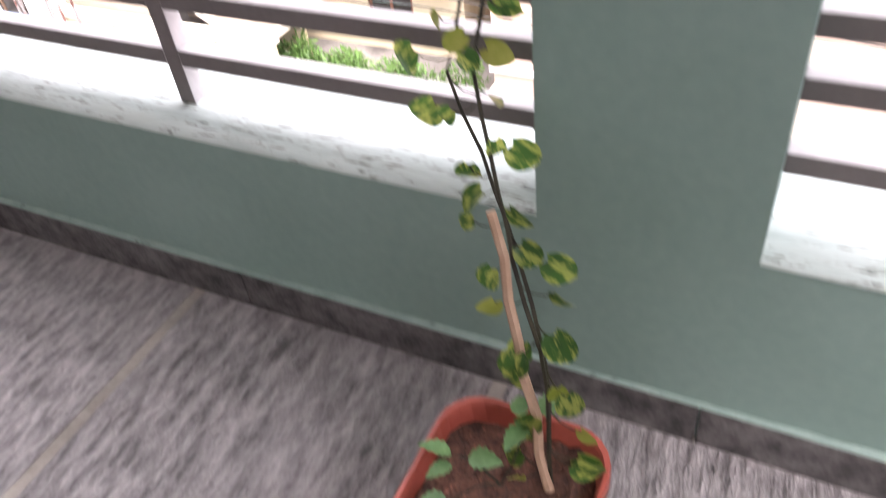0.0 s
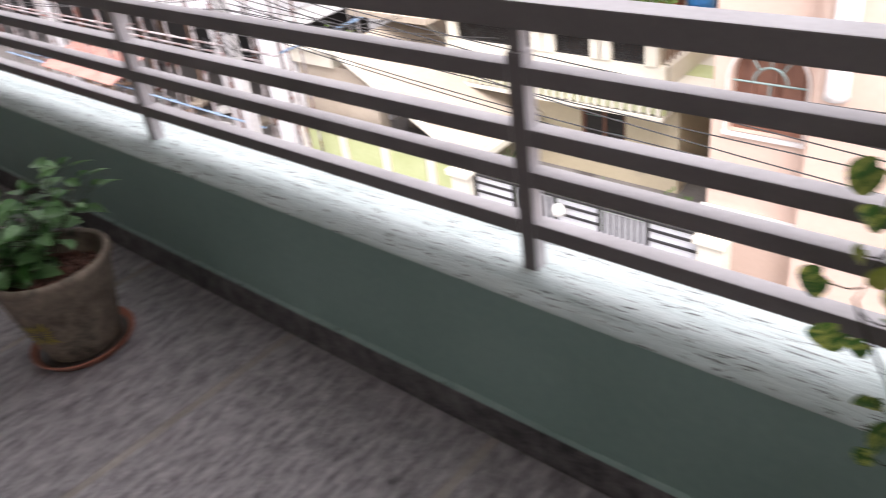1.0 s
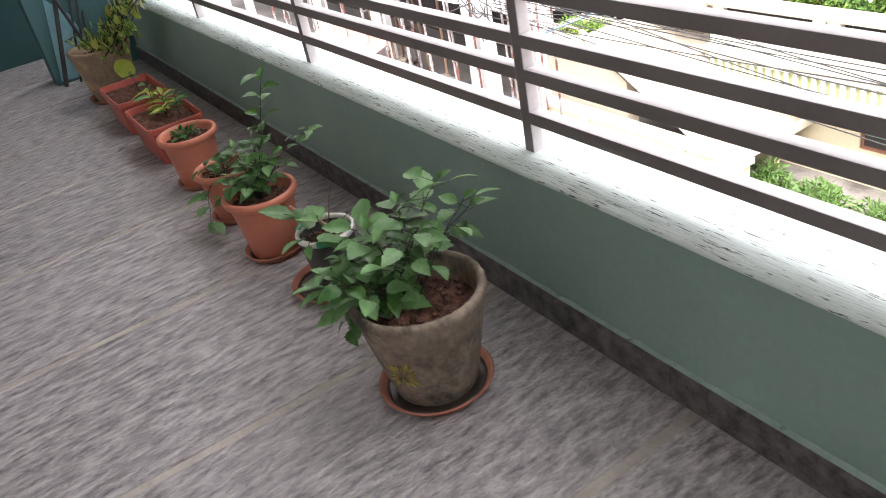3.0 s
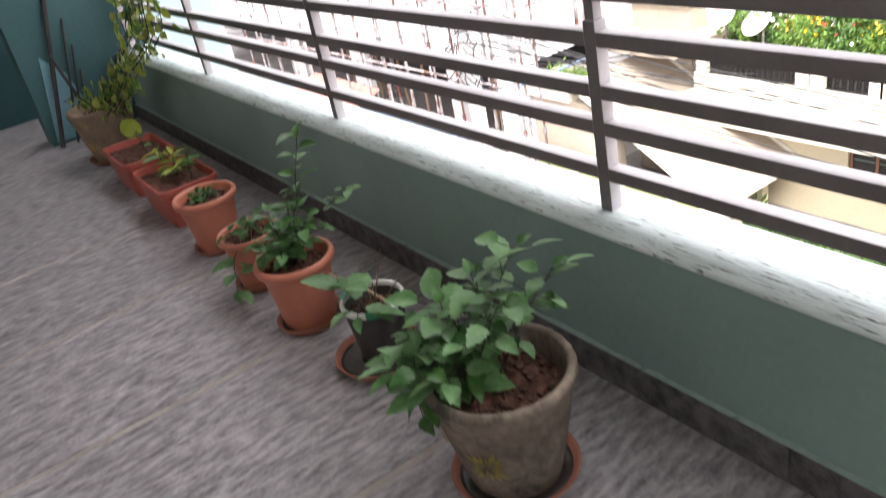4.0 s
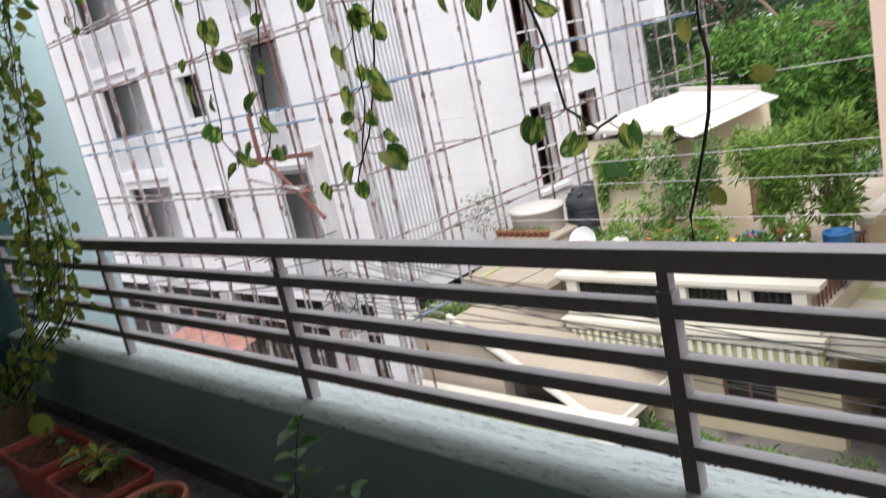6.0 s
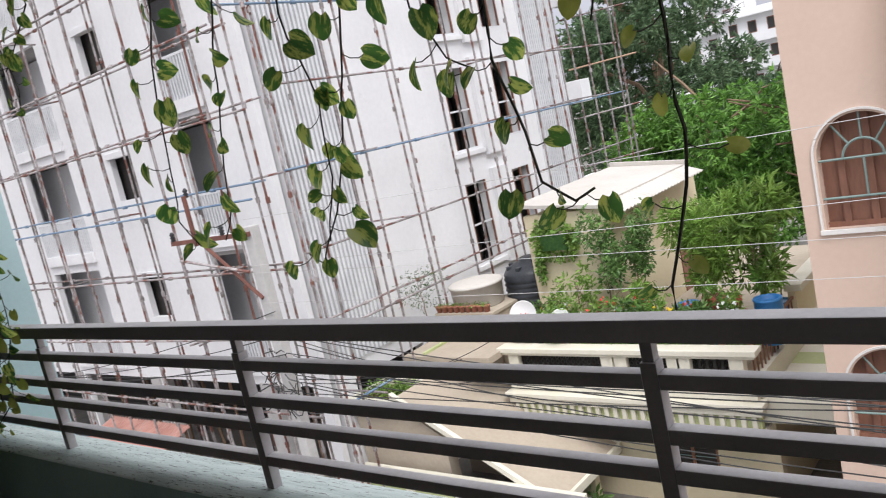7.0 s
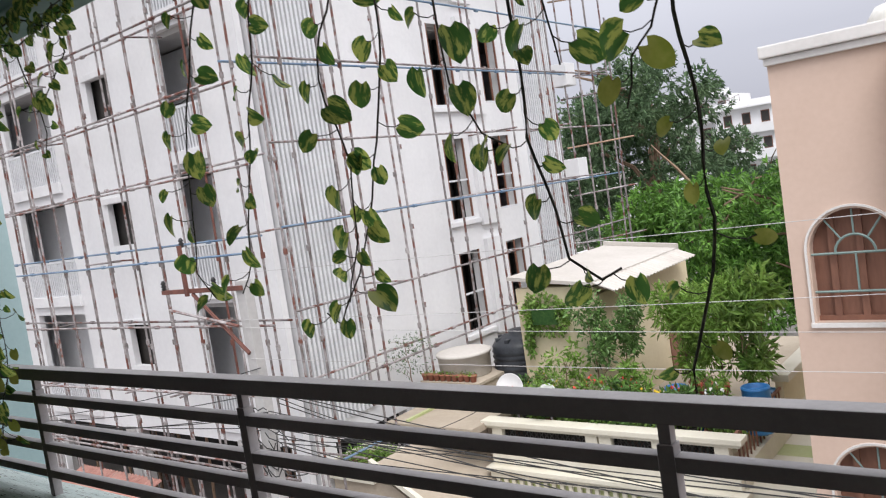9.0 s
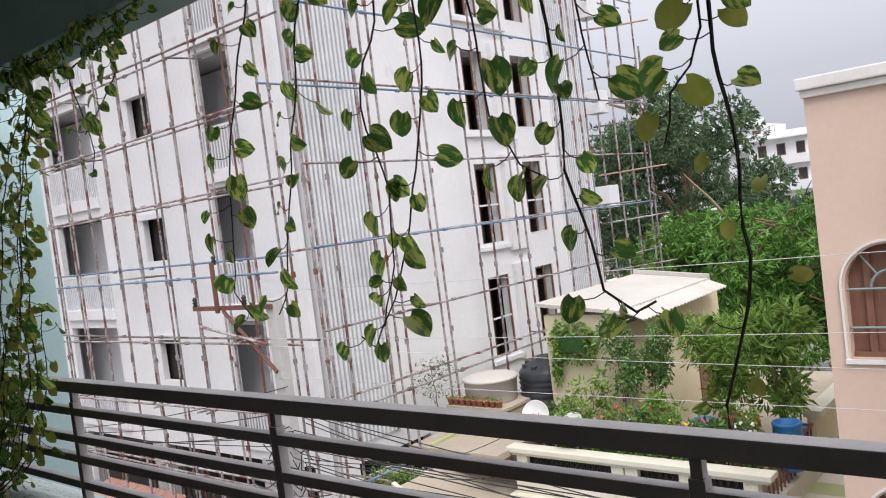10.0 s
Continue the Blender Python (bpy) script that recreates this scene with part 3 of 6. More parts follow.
# black nursery pot with a pale rim
BX = (-0.545, -0.375)
saucer((*BX, 0), 0.142, "brick_red", "worn terracotta saucer under the black pot")
pot = thing("nursery_pot", (BX[0], BX[1] + 0.02, 0.009), "black plastic nursery pot with a chipped white rim", "plant pot", "potted plants along the parapet")
part("body", lathed([(0.068, 0), (0.072, 0.006), (0.094, 0.19), (0.089, 0.19), (0.085, 0.15), (0.03, 0.15)], 44), M["black_plastic"], pot, smooth=True)
part("rim", lathed([(0.095, 0.182), (0.099, 0.186), (0.1, 0.197), (0.096, 0.203), (0.089, 0.203), (0.086, 0.196), (0.087, 0.188)], 44, caps=False), M["white_plastic"], pot, "chipped off-white rim", smooth=True)
for a0 in (200, 318):
    bm = bmesh.new()
    for i in range(8):
        th = [radians(a0 + (i + k) * 3.5) for k in (0, 1)]
        for za, zb, q in ((0.184, 0.2045, 0.1012),):
            bm.faces.new([bm.verts.new((math.cos(t) * q, math.sin(t) * q, z)) for t, z in ((th[0], za), (th[1], za), (th[1], zb), (th[0], zb))])
    bmesh.ops.remove_doubles(bm, verts=bm.verts, dist=0.0005)
    bmesh.ops.solidify(bm, geom=bm.faces[:], thickness=0.014)
    part("rim_stripe", bm, M["green_stripe"], pot, "green painted stripe on the rim")
soil_disc(0.086, 0.158, pot)
twig = thing("dry_twig_plant", (BX[0], BX[1] + 0.02, 0.165), "dry brown twigs with a few green leaves", "plant", "potted plants along the parapet")
bm = bmesh.new()
for dx, dy, dz in ((0.08, 0.04, 0.21), (0.03, -0.02, 0.11), (-0.05, 0.03, 0.07), (0.10, 0.07, 0.10), (-0.02, -0.05, 0.06), (0.05, 0.01, 0.06)):
    tube(bm, curve_pts((rnd.uniform(-0.01, 0.01), 0, 0), (dx * 0.7, dy, dz), 4, 0, 0.004), 0.003, 5, 0.0015)
part("twig", bm, M["bark"], twig)
leafy_stem(twig, curve_pts((0.0, -0.03, 0), (0.07, -0.09, 0.05), 5, 0.04, 0.004), 0.003, [LEAF_A[1]], 4, 0.4, (1.1, 1.5), 0.1, stalk=0.02)
leafy_stem(twig, curve_pts((0.0, -0.03, 0), (-0.02, -0.08, 0.11), 5, 0.02, 0.004), 0.003, [LEAF_A[1]], 3, 0.5, (1.0, 1.3), 0.4)

# a pale dry stick lying over the rim of the black pot
st = thing("dry_stick", (BX[0] + 0.02, BX[1] + 0.02, 0.214), "pale dry stick lying across the black pot rim", "stick")
part("stick", tube(bmesh.new(), curve_pts((0.03, 0.03, -0.02), (-0.22, -0.03, 0.02), 5, 0.006, 0.004), 0.006, 6, 0.0035), M["pale_stick"], st)

# terracotta pots
for cx, cy, rr, hh, bb, sr in ((-0.93, -0.42, 0.136, 0.245, 0.088, 0.118), (-1.34, -0.42, 0.116, 0.215, 0.078, 0.104), (-1.81, -0.41, 0.134, 0.24, 0.088, 0.112)):
    saucer((cx, cy, 0), sr, "brick_red", "dark terracotta saucer under a flower pot")
rim_pot((-0.93, -0.42, 0.009), 0.136, 0.245, 0.09, "terracotta plastic pot with a leafy tall shrub")
rim_pot((-1.34, -0.42, 0.009), 0.118, 0.215, 0.08, "terracotta plastic pot with dry grass and small leaves", soil_drop=0.022)
rim_pot((-1.81, -0.41, 0.009), 0.134, 0.24, 0.09, "terracotta plastic pot with a few seedlings", soil_drop=0.035)

shrub = thing("tall_green_shrub", (-0.95, -0.42, 0.205), "tall green shrub with one long upright shoot", "plant", "potted plants along the parapet")
leafy_stem(shrub, curve_pts((0, 0, 0), (0.02, 0.14, 0.44), 8, 0.0, 0.006), 0.0035, [LEAF_C[0]], 13, 0.35, (0.9, 1.5), 0.5, stalk=0.012)
leafy_stem(shrub, curve_pts((0, 0, 0), (0.06, 0.25, 0.2), 7, 0.05, 0.006), 0.0022, [LEAF_C[1]], 8, 0.5, (0.6, 0.9), 0.2)
for a, ln, hz in ((0, 0.07, 0.12), (45, 0.09, 0.16), (90, 0.08, 0.19), (135, 0.09, 0.17), (180, 0.08, 0.12), (225, 0.09, 0.10), (270, 0.09, 0.09), (315, 0.07, 0.08), (100, 0.05, 0.24), (200, 0.05, 0.2), (60, 0.12, 0.12), (150, 0.11, 0.1)):
    leafy_stem(shrub, curve_pts((0, 0, 0), (math.cos(radians(a)) * ln, math.sin(radians(a)) * ln, hz), 5, 0.02, 0.006), 0.0022, LEAF_C, 9, 0.25, (0.7, 1.15), 0.2, stalk=0.012)

herb = thing("small_herb_plant", (-1.34, -0.42, 0.195), "small green herb over dry straw in a pot", "plant", "potted plants along the parapet")
bm = bmesh.new()
for i in range(60):
    a, q = rnd.uniform(0, 6.3), rnd.uniform(0, 0.085)
    p = Vector((math.cos(a) * q, math.sin(a) * q, 0))
    tube(bm, [p, p + Vector((rnd.uniform(-0.04, 0.04), rnd.uniform(-0.04, 0.04), rnd.uniform(0.01, 0.05)))], 0.0012, 3, 0.0006, caps=False)
part("dry_grass", bm, M["pale_stick"], herb, "dry straw stubble")
for a, ln, hz in ((-80, 0.09, 0.05), (-20, 0.10, 0.07), (30, 0.11, 0.08), (60, 0.09, 0.09), (0, 0.07, 0.1)):
    leafy_stem(herb, curve_pts((0.02, 0, 0), (math.cos(radians(a)) * ln, math.sin(radians(a)) * ln, hz), 4, 0.02, 0.005), 0.002, LEAF_C, 5, 0.4, (0.7, 1.1), 0.2, stalk=0.012)
leafy_stem(herb, curve_pts((0.05, -0.06, 0.0), (0.12, -0.14, -0.12), 6, 0.04, 0.004), 0.002, [LEAF_C[1], LEAF_A[0]], 7, 0.5, (0.8, 1.0), 0.0)

seed = thing("seedling_plant", (-1.83, -0.41, 0.2), "cluster of small seedlings in dark soil", "plant", "potted plants along the parapet")
for i in range(9):
    a, q = rnd.uniform(0, 6.3), rnd.uniform(0.01, 0.06)
    leafy_stem(seed, curve_pts((math.cos(a) * q * 0.5, math.sin(a) * q * 0.5, 0), (math.cos(a) * q, math.sin(a) * q, rnd.uniform(0.02, 0.05)), 3), 0.0012, [LEAF_C[0]], 4, 0.4, (0.35, 0.6), 0.3, stalk=0.006)


def rounded_ring(w, d, z, cr=0.035, n=5):
    out = []
    for cx, cy, a0 in ((w / 2 - cr, d / 2 - cr, 0), (-w / 2 + cr, d / 2 - cr, 90), (-w / 2 + cr, -d / 2 + cr, 180), (w / 2 - cr, -d / 2 + cr, 270)):
        for i in range(n + 1):
            a = radians(a0 + 90 * i / n)
            out.append((cx + math.cos(a) * cr, cy + math.sin(a) * cr, z))
    return out


def trough(at, w, d, h, label, turn=0.0, cr=0.035, lip=0.012):
    """A tapered rectangular planter with a turned-out rim."""
    pot = thing("trough_planter", at, label, "planter", "potted plants along the parapet", turn=turn)
    bm = bmesh.new()
    rings = []
    for k, z, c in ((0.78, 0.0, cr), (0.80, 0.006, cr), (0.93, h * 0.8, cr), (0.94, h * 0.84, cr), (1.0, h * 0.87, cr + 0.004), (1.0, h * 0.97, cr + 0.004), (0.985, h, cr), (0.94, h, cr), (0.92, h * 0.97, cr), (0.86, h * 0.72, cr), (0.3, h * 0.7, 0.01)):
        rings.append([bm.verts.new(p) for p in rounded_ring(w - (1 - k) * min(w, d), d - (1 - k) * min(w, d), z, c)])
    for a, b in zip(rings, rings[1:]):
        for i in range(len(a)):
            bm.faces.new((a[i], a[(i + 1) % len(a)], b[(i + 1) % len(a)], b[i]))
    bm.faces.new(rings[0][::-1])
    bm.faces.new(rings[-1])
    part("body", bm, M["red_plastic"], pot)
    bm = bmesh.new()
    nx, ny = 16, 10
    ww, dd = w - 0.13 * min(w, d), d - 0.13 * min(w, d)
    grid = [[bm.verts.new((-ww / 2 + ww * i / nx, -dd / 2 + dd * j / ny, h * 0.82 + 0.02 * noise.noise(Vector((i * 0.6, j * 0.6, w * 9))))) for j in range(ny + 1)] for i in range(nx + 1)]
    for i in range(nx):
        for j in range(ny):
            bm.faces.new((grid[i][j], grid[i + 1][j], grid[i + 1][j + 1], grid[i][j + 1]))
    part("soil", bm, M["soil"], pot, "dark crumbly soil")
    return pot


trough((-2.38, -0.37, 0.0), 0.47, 0.285, 0.195, "dull red plastic trough planter with pale lance-leaved plants")
trough((-2.98, -0.37, 0.0), 0.47, 0.285, 0.195, "dull red plastic trough planter with one broad-leaved plant")
trough((2.37, -0.415, 0.0), 0.285, 0.42, 0.225, "dull red plastic planter with a staked climbing plant", cr=0.07)
for dx, dy, hz, n in ((-0.08, 0.02, 0.10, 9), (0.06, 0.05, 0.11, 10), (-0.14, -0.02, 0.13, 9), (0.0, 0.0, 0.07, 8)):
    lance = thing("lance_leaved_plant", (-2.38 + dx, -0.36 + dy, 0.15), "pale green lance-leaved plant in the trough", "plant", "potted plants along the parapet")
    leafy_stem(lance, curve_pts((0, 0, 0), (rnd.uniform(-0.02, 0.02), 0.01, hz), 4, 0, 0.004), 0.003, LEAF_L, n, 0.5, (0.95, 1.4), 0.4, 1.3, stalk=0.005)
croton = thing("broad_leaved_plant", (-2.92, -0.34, 0.15), "young plant with one broad cream-green leaf", "plant", "potted plants along the parapet")
leafy_stem(croton, curve_pts((0, 0, 0), (0.06, -0.03, 0.15), 5, 0.0, 0.004), 0.003, [LEAF_C[1]], 3, 0.4, (0.8, 1.1), 0.4)
share("leaf", leaf_mesh("leaf", 0.1, 0.085, M["leaf_yellow"], heart=0.15, fold=0.1, droop=0.2), croton, aim((0.06, -0.03, 0.15), (0.1, -0.4, 0.85), 1.2, 1.15))

# buff pot under the climbing pothos
saucer((-3.66, -0.36, 0), 0.165, "brick_red", "dark clay saucer under the buff pot")
pot = thing("buff_flower_pot", (-3.66, -0.36, 0.01), "buff cement pot with worn yellow paint", "plant pot", "potted plants along the parapet")
part("body", lathed([(0.118, 0.0), (0.123, 0.006), (0.155, 0.15), (0.178, 0.27), (0.187, 0.292), (0.190, 0.31), (0.186, 0.322), (0.172, 0.322), (0.165, 0.30), (0.155, 0.25), (0.05, 0.25)], 52, 0.006), M["cement_pale"], pot, smooth=True)
soil_disc(0.16, 0.27, pot, 0.02)


# ---------- climbing and hanging pothos ----------
def pothos_strand(name, pts, n, label, size=(0.5, 1.05), side=0.035, group="hanging pothos vines", leaves=None, facing=(0.15, -1.0), radius=0.0036):
    """A vine along points, with heart-shaped leaves on curved stalks, blades hanging and facing out."""
    pts = [Vector(p) for p in pts]
    v = thing(name, tuple(pts[0]), label, "plant", group)
    o = pts[0].copy()
    fine = []
    for a, b in zip(pts, pts[1:]):
        k = max(2, int((b - a).length / 0.05))
        for i in range(k):
            q = a.lerp(b, i / k)
            fine.append(q - o + Vector((noise.noise(q * 5 + o), noise.noise(q * 5 + Vector((7, 1, 3))), 0)) * 0.026)
    fine.append(pts[-1] - o)
    bm = tube(bmesh.new(), fine, radius, 5, radius * 0.6)
    spots = []
    sgn = 1
    for i in range(n):
        s = (i + rnd.uniform(0.2, 0.8)) / n * (len(fine) - 1)
        k = min(int(s), len(fine) - 2)
        p = fine[k].lerp(fine[k + 1], s - k)
        sgn = -sgn
        out = Vector((sgn * rnd.uniform(0.5, 1.3), rnd.uniform(-0.9, 0.4), rnd.uniform(-0.5, 0.3))).normalized()
        e = p + out * side * rnd.uniform(0.5, 1.5)
        tube(bm, [p, p.lerp(e, 0.35) - Vector((0, 0, 0.010)), p.lerp(e, 0.75) - Vector((0, 0, 0.009)), e], 0.0014, 4, caps=False)
        spots.append((e, out))
    part("stem", bm, M["stem"], v)
    for e, out in spots:
        d = Vector((out.x * 0.6 + rnd.uniform(-0.5, 0.5), out.y * 0.3 + rnd.uniform(-0.35, 0.25), -rnd.uniform(0.2, 1.0))).normalized()
        nz = Vector((facing[0] + rnd.gauss(0, 0.55), facing[1] + rnd.gauss(0, 0.3), rnd.uniform(-0.1, 0.6)))
        nz = (nz - d * nz.dot(d)).normalized()
        share("leaf", rnd.choice(leaves or LEAF_P), v, Matrix.Translation(e) @ Matrix((d, nz.cross(d), nz)).transposed().to_4x4() @ Matrix.Diagonal((*[rnd.uniform(*size)] * 3, 1)))
    return v


HANG = "green pothos vine with variegated leaves hanging from the beam"
BIG = (0.7, 1.25)
pothos_strand("pothos_vine", [(-1.22, 0.1, 2.46), (-1.29, 0.1, 2.32), (-1.35, 0.1, 2.15), (-1.45, 0.1, 1.9), (-1.52, 0.1, 1.63), (-1.56, 0.1, 1.4), (-1.47, 0.1, 1.31)], 19, HANG, BIG, 0.055)
pothos_strand("pothos_vine", [(-1.0, 0.1, 2.46), (-1.05, 0.1, 2.25), (-1.1, 0.1, 2.06), (-1.17, 0.1, 1.84), (-1.21, 0.1, 1.6), (-1.26, 0.1, 1.42), (-1.33, 0.1, 1.32)], 18, HANG, BIG, 0.055)
pothos_strand("pothos_vine", [(-0.70, 0.1, 2.46), (-0.76, 0.1, 2.17), (-0.81, 0.1, 2.02), (-0.82, 0.1, 1.83), (-0.77, 0.1, 1.65), (-0.79, 0.1, 1.45), (-0.86, 0.1, 1.28)], 18, HANG, (0.75, 1.35), 0.055)
pothos_strand("pothos_vine", [(-0.58, 0.1, 2.46), (-0.62, 0.1, 2.14), (-0.63, 0.1, 1.92), (-0.66, 0.1, 1.7), (-0.74, 0.1, 1.51), (-0.8, 0.1, 1.36), (-0.90, 0.1, 1.22), (-0.96, 0.1, 1.25)], 19, HANG, (0.65, 1.1), 0.05)
pothos_strand("pothos_vine", [(-0.48, 0.1, 2.46), (-0.44, 0.1, 2.09), (-0.42, 0.1, 1.93), (-0.4, 0.1, 1.8), (-0.34, 0.1, 1.67), (-0.27, 0.1, 1.63)], 15, HANG, (0.8, 1.35), 0.05)
pothos_strand("pothos_vine", [(-0.27, 0.1, 2.46), (-0.24, 0.1, 2.03), (-0.22, 0.1, 1.86), (-0.22, 0.1, 1.64), (-0.17, 0.1, 1.47), (-0.14, 0.1, 1.36), (-0.07, 0.1, 1.31), (-0.03, 0.1, 1.33)], 20, HANG, (0.6, 1.05), 0.05, radius=0.005)
pothos_strand("pothos_vine", [(0.13, 0.1, 2.46), (0.15, 0.1, 1.93), (0.16, 0.1, 1.78), (0.17, 0.1, 1.63), (0.18, 0.1, 1.53), (0.19, 0.1, 1.42), (0.15, 0.1, 1.26), (0.10, 0.1, 1.06)], 15, HANG, (0.65, 1.05), 0.055, leaves=LEAF_P + [LEAF_Y] * 4, radius=0.0055)
pothos_strand("pothos_vine", [(0.12, 0.1, 2.2), (0.14, 0.1, 1.88), (0.11, 0.1, 1.81), (0.05, 0.1, 1.76), (0.03, 0.1, 1.66)], 7, HANG, (0.9, 1.35), 0.05, leaves=[LEAF_P[0], LEAF_Y, LEAF_Y])
pothos_strand("pothos_vine", [(-0.14, 0.1, 2.46), (-0.15, 0.1, 2.01), (-0.14, 0.1, 1.93), (-0.11, 0.1, 1.78)], 8, HANG, (0.8, 1.25), 0.05)
pothos_strand("pothos_vine", [(-2.17, 0.1, 2.46), (-2.18, 0.1, 2.34), (-2.14, 0.1, 2.26), (-2.27, 0.1, 2.17), (-2.43, 0.1, 2.08)], 11, HANG, (0.7, 1.1), 0.05)
pothos_strand("pothos_vine", [(-2.53, 0.1, 2.44), (-2.50, 0.1, 2.36), (-2.44, 0.1, 2.19), (-2.41, 0.1, 2.0), (-2.42, 0.1, 1.9)], 10, HANG, (0.6, 1.0), 0.04)
# the climber that rises from the buff pot and runs on below the beam
CLIMB = "dense pothos climbing from the buff pot to the beam"
for k in range(8):
    dx, dy = rnd.uniform(-0.15, 0.17), rnd.uniform(-0.09, 0.07)
    low = [(-3.62 + dx, -0.34 + dy, 0.3), (-3.44 + dx, -0.2 + dy, 0.5), (-3.24 + dx, -0.06 + dy, 0.72), (-3.06 + dx, -0.05 + dy, 1.05)]
    high = [(-2.96 + dx * 0.7, -0.05 + dy, 1.4), (-2.88 + dx * 0.6, -0.03 + dy, 1.8), (-2.72 + dx * 0.5, 0.0 + dy * 0.5, 2.2), (-2.55, -0.03, 2.42)]
    pothos_strand("climbing_pothos", low + high[: (4 if k < 5 else 1)], 72 if k < 5 else 50, CLIMB, (0.5, 1.15), 0.085, "climbing pothos stems", LEAF_P + [LEAF_Y, LEAF_Y])
for k in range(5):
    a = rnd.uniform(0, 6.3)
    pothos_strand("climbing_pothos", [(-3.66, -0.36, 0.28), (-3.66 + math.cos(a) * 0.1, -0.36 + math.sin(a) * 0.1, 0.42), (-3.66 + math.cos(a) * 0.17, -0.36 + math.sin(a) * 0.17, 0.4)], 8, "pothos leaves spilling over the buff pot", (0.7, 1.0), 0.03, "climbing pothos stems")
for k in range(4):
    y0 = rnd.uniform(-0.08, 0.1)
    xs = rnd.uniform(-2.0, -1.5)
    pothos_strand("trailing_pothos", [(-2.62, -0.04, 2.36 + k * 0.01), (-2.35, y0, 2.43 - 0.05 * (k % 3)), (-2.15, y0, 2.44 - 0.03 * k), (xs - 0.2, y0, 2.43 - 0.02 * k), (xs, y0, 2.42)], 22, "tangled pothos vines trailing under the beam", (0.5, 0.95), 0.045, "trailing pothos vines")
# staked climber in the red planter by the pillar
stake = thing("plant_stake", (2.43, -0.31, 0.19), "pale bare wooden stake standing in the red planter", "stake")
part("stick", tube(bmesh.new(), curve_pts((0, 0, 0), (-0.12, 0.12, 0.42), 7, 0, 0.006), 0.0085, 7, 0.007), M["pale_stick"], stake)
pothos_strand("climbing_pothos", [(2.43, -0.31, 0.2), (2.385, -0.25, 0.42), (2.34, -0.2, 0.53), (2.28, -0.1, 0.63), (2.22, -0.03, 0.72), (2.25, -0.03, 0.9), (2.29, -0.03, 1.1), (2.27, 0.0, 1.6), (2.25, 0.05, 2.45)], 46, "pothos climbing the stake beside the pillar", (0.5, 0.85), 0.035, "staked pothos stems", LEAF_P + [LEAF_Y])
pothos_strand("climbing_pothos", [(2.43, -0.31, 0.2), (2.37, -0.22, 0.48), (2.26, -0.08, 0.62), (2.18, -0.03, 0.7), (2.21, -0.03, 0.85), (2.22, -0.02, 1.0)], 24, "pothos climbing the stake beside the pillar", (0.5, 0.85), 0.04, "staked pothos stems", LEAF_P + [LEAF_Y])
herb2 = thing("leafy_seedling", (2.36, -0.33, 0.19), "leafy green seedlings at the foot of the stake", "plant")
for a, ln, hz in ((200, 0.07, 0.08), (235, 0.09, 0.03), (70, 0.09, 0.09)):
    leafy_stem(herb2, curve_pts((0, 0, 0), (math.cos(radians(a)) * ln, math.sin(radians(a)) * ln, hz), 4, 0.02, 0.004), 0.002, [LEAF_A[1]], 2, 0.6, (0.5, 0.8), 0.2)

# ---------- folded stand against the end wall ----------
sr = thing("folding_stand", (-4.33, -0.45, 0), "black metal folding stand leaning on the end wall", "metal stand")
for ya, za, yb, r in ((0.15, 0.93, -0.11, 0.016), (0.20, 0.76, -0.01, 0.008), (0.20, 0.59, 0.03, 0.008), (0.19, 0.43, 0.07, 0.008)):
    part("rod", tube(bmesh.new(), [(-0.05, ya, za), (0.02, yb, 0.0)], r, 8), M["black_metal"], sr)
part("brace", tube(bmesh.new(), [(0.0, 0.04, 0.57), (0.0, 0.12, 0.2), (0.02, 0.17, 0.0)], 0.011, 8), M["black_metal"], sr)
part("hook", tube(bmesh.new(), [(-0.05, 0.15, 0.92), (-0.04, 0.18, 0.95), (-0.02, 0.2, 0.93)], 0.015, 8), M["black_metal"], sr)

# ---------- the street and the houses ----------
G = -7.2
rs = random.Random(11)
bm = bmesh.new()
bmesh.ops.create_grid(bm, x_segments=40, y_segments=40, size=1500, matrix=Matrix.Translation((0, 0, G)))
tagged(part("ground", bm, M["asphalt"]), "dusty grey concrete street", "ground", kind="structure")


def wall_with_holes(u0, u1, z0, z1, holes, thick, mat_bm=None):
    """A wall in local u, z with rectangular openings cut through it; depth runs along +w."""
    us = sorted({u0, u1, *[h[0] for h in holes], *[h[1] for h in holes]})
    zs = sorted({z0, z1, *[h[2] for h in holes], *[h[3] for h in holes]})
    bm = bmesh.new()
    solid = {}
    for i in range(len(us) - 1):
        for j in range(len(zs) - 1):
            cu, cz = (us[i] + us[i + 1]) / 2, (zs[j] + zs[j + 1]) / 2
            solid[i, j] = not any(h[0] < cu < h[1] and h[2] < cz < h[3] for h in holes)

    def quad(*ps):
        bm.faces.new([bm.verts.new(p) for p in ps])
    for (i, j), s in solid.items():
        if not s:
            continue
        a, b, c, d = us[i], us[i + 1], zs[j], zs[j + 1]
        quad((a, 0, c), (b, 0, c), (b, 0, d), (a, 0, d))
        quad((a, thick, c), (a, thick, d), (b, thick, d), (b, thick, c))
        if not solid.get((i - 1, j), False):
            quad((a, 0, c), (a, 0, d), (a, thick, d), (a, thick, c))
        if not solid.get((i + 1, j), False):
            quad((b, 0, c), (b, thick, c), (b, thick, d), (b, 0, d))
        if not solid.get((i, j - 1), False):
            quad((a, 0, c), (a, thick, c), (b, thick, c), (b, 0, c))
        if not solid.get((i, j + 1), False):
            quad((a, 0, d), (b, 0, d), (b, thick, d), (a, thick, d))
    bmesh.ops.remove_doubles(bm, verts=bm.verts, dist=0.0005)
    return bm


def placed(ob, m):
    ob.matrix_basis = m
    return ob


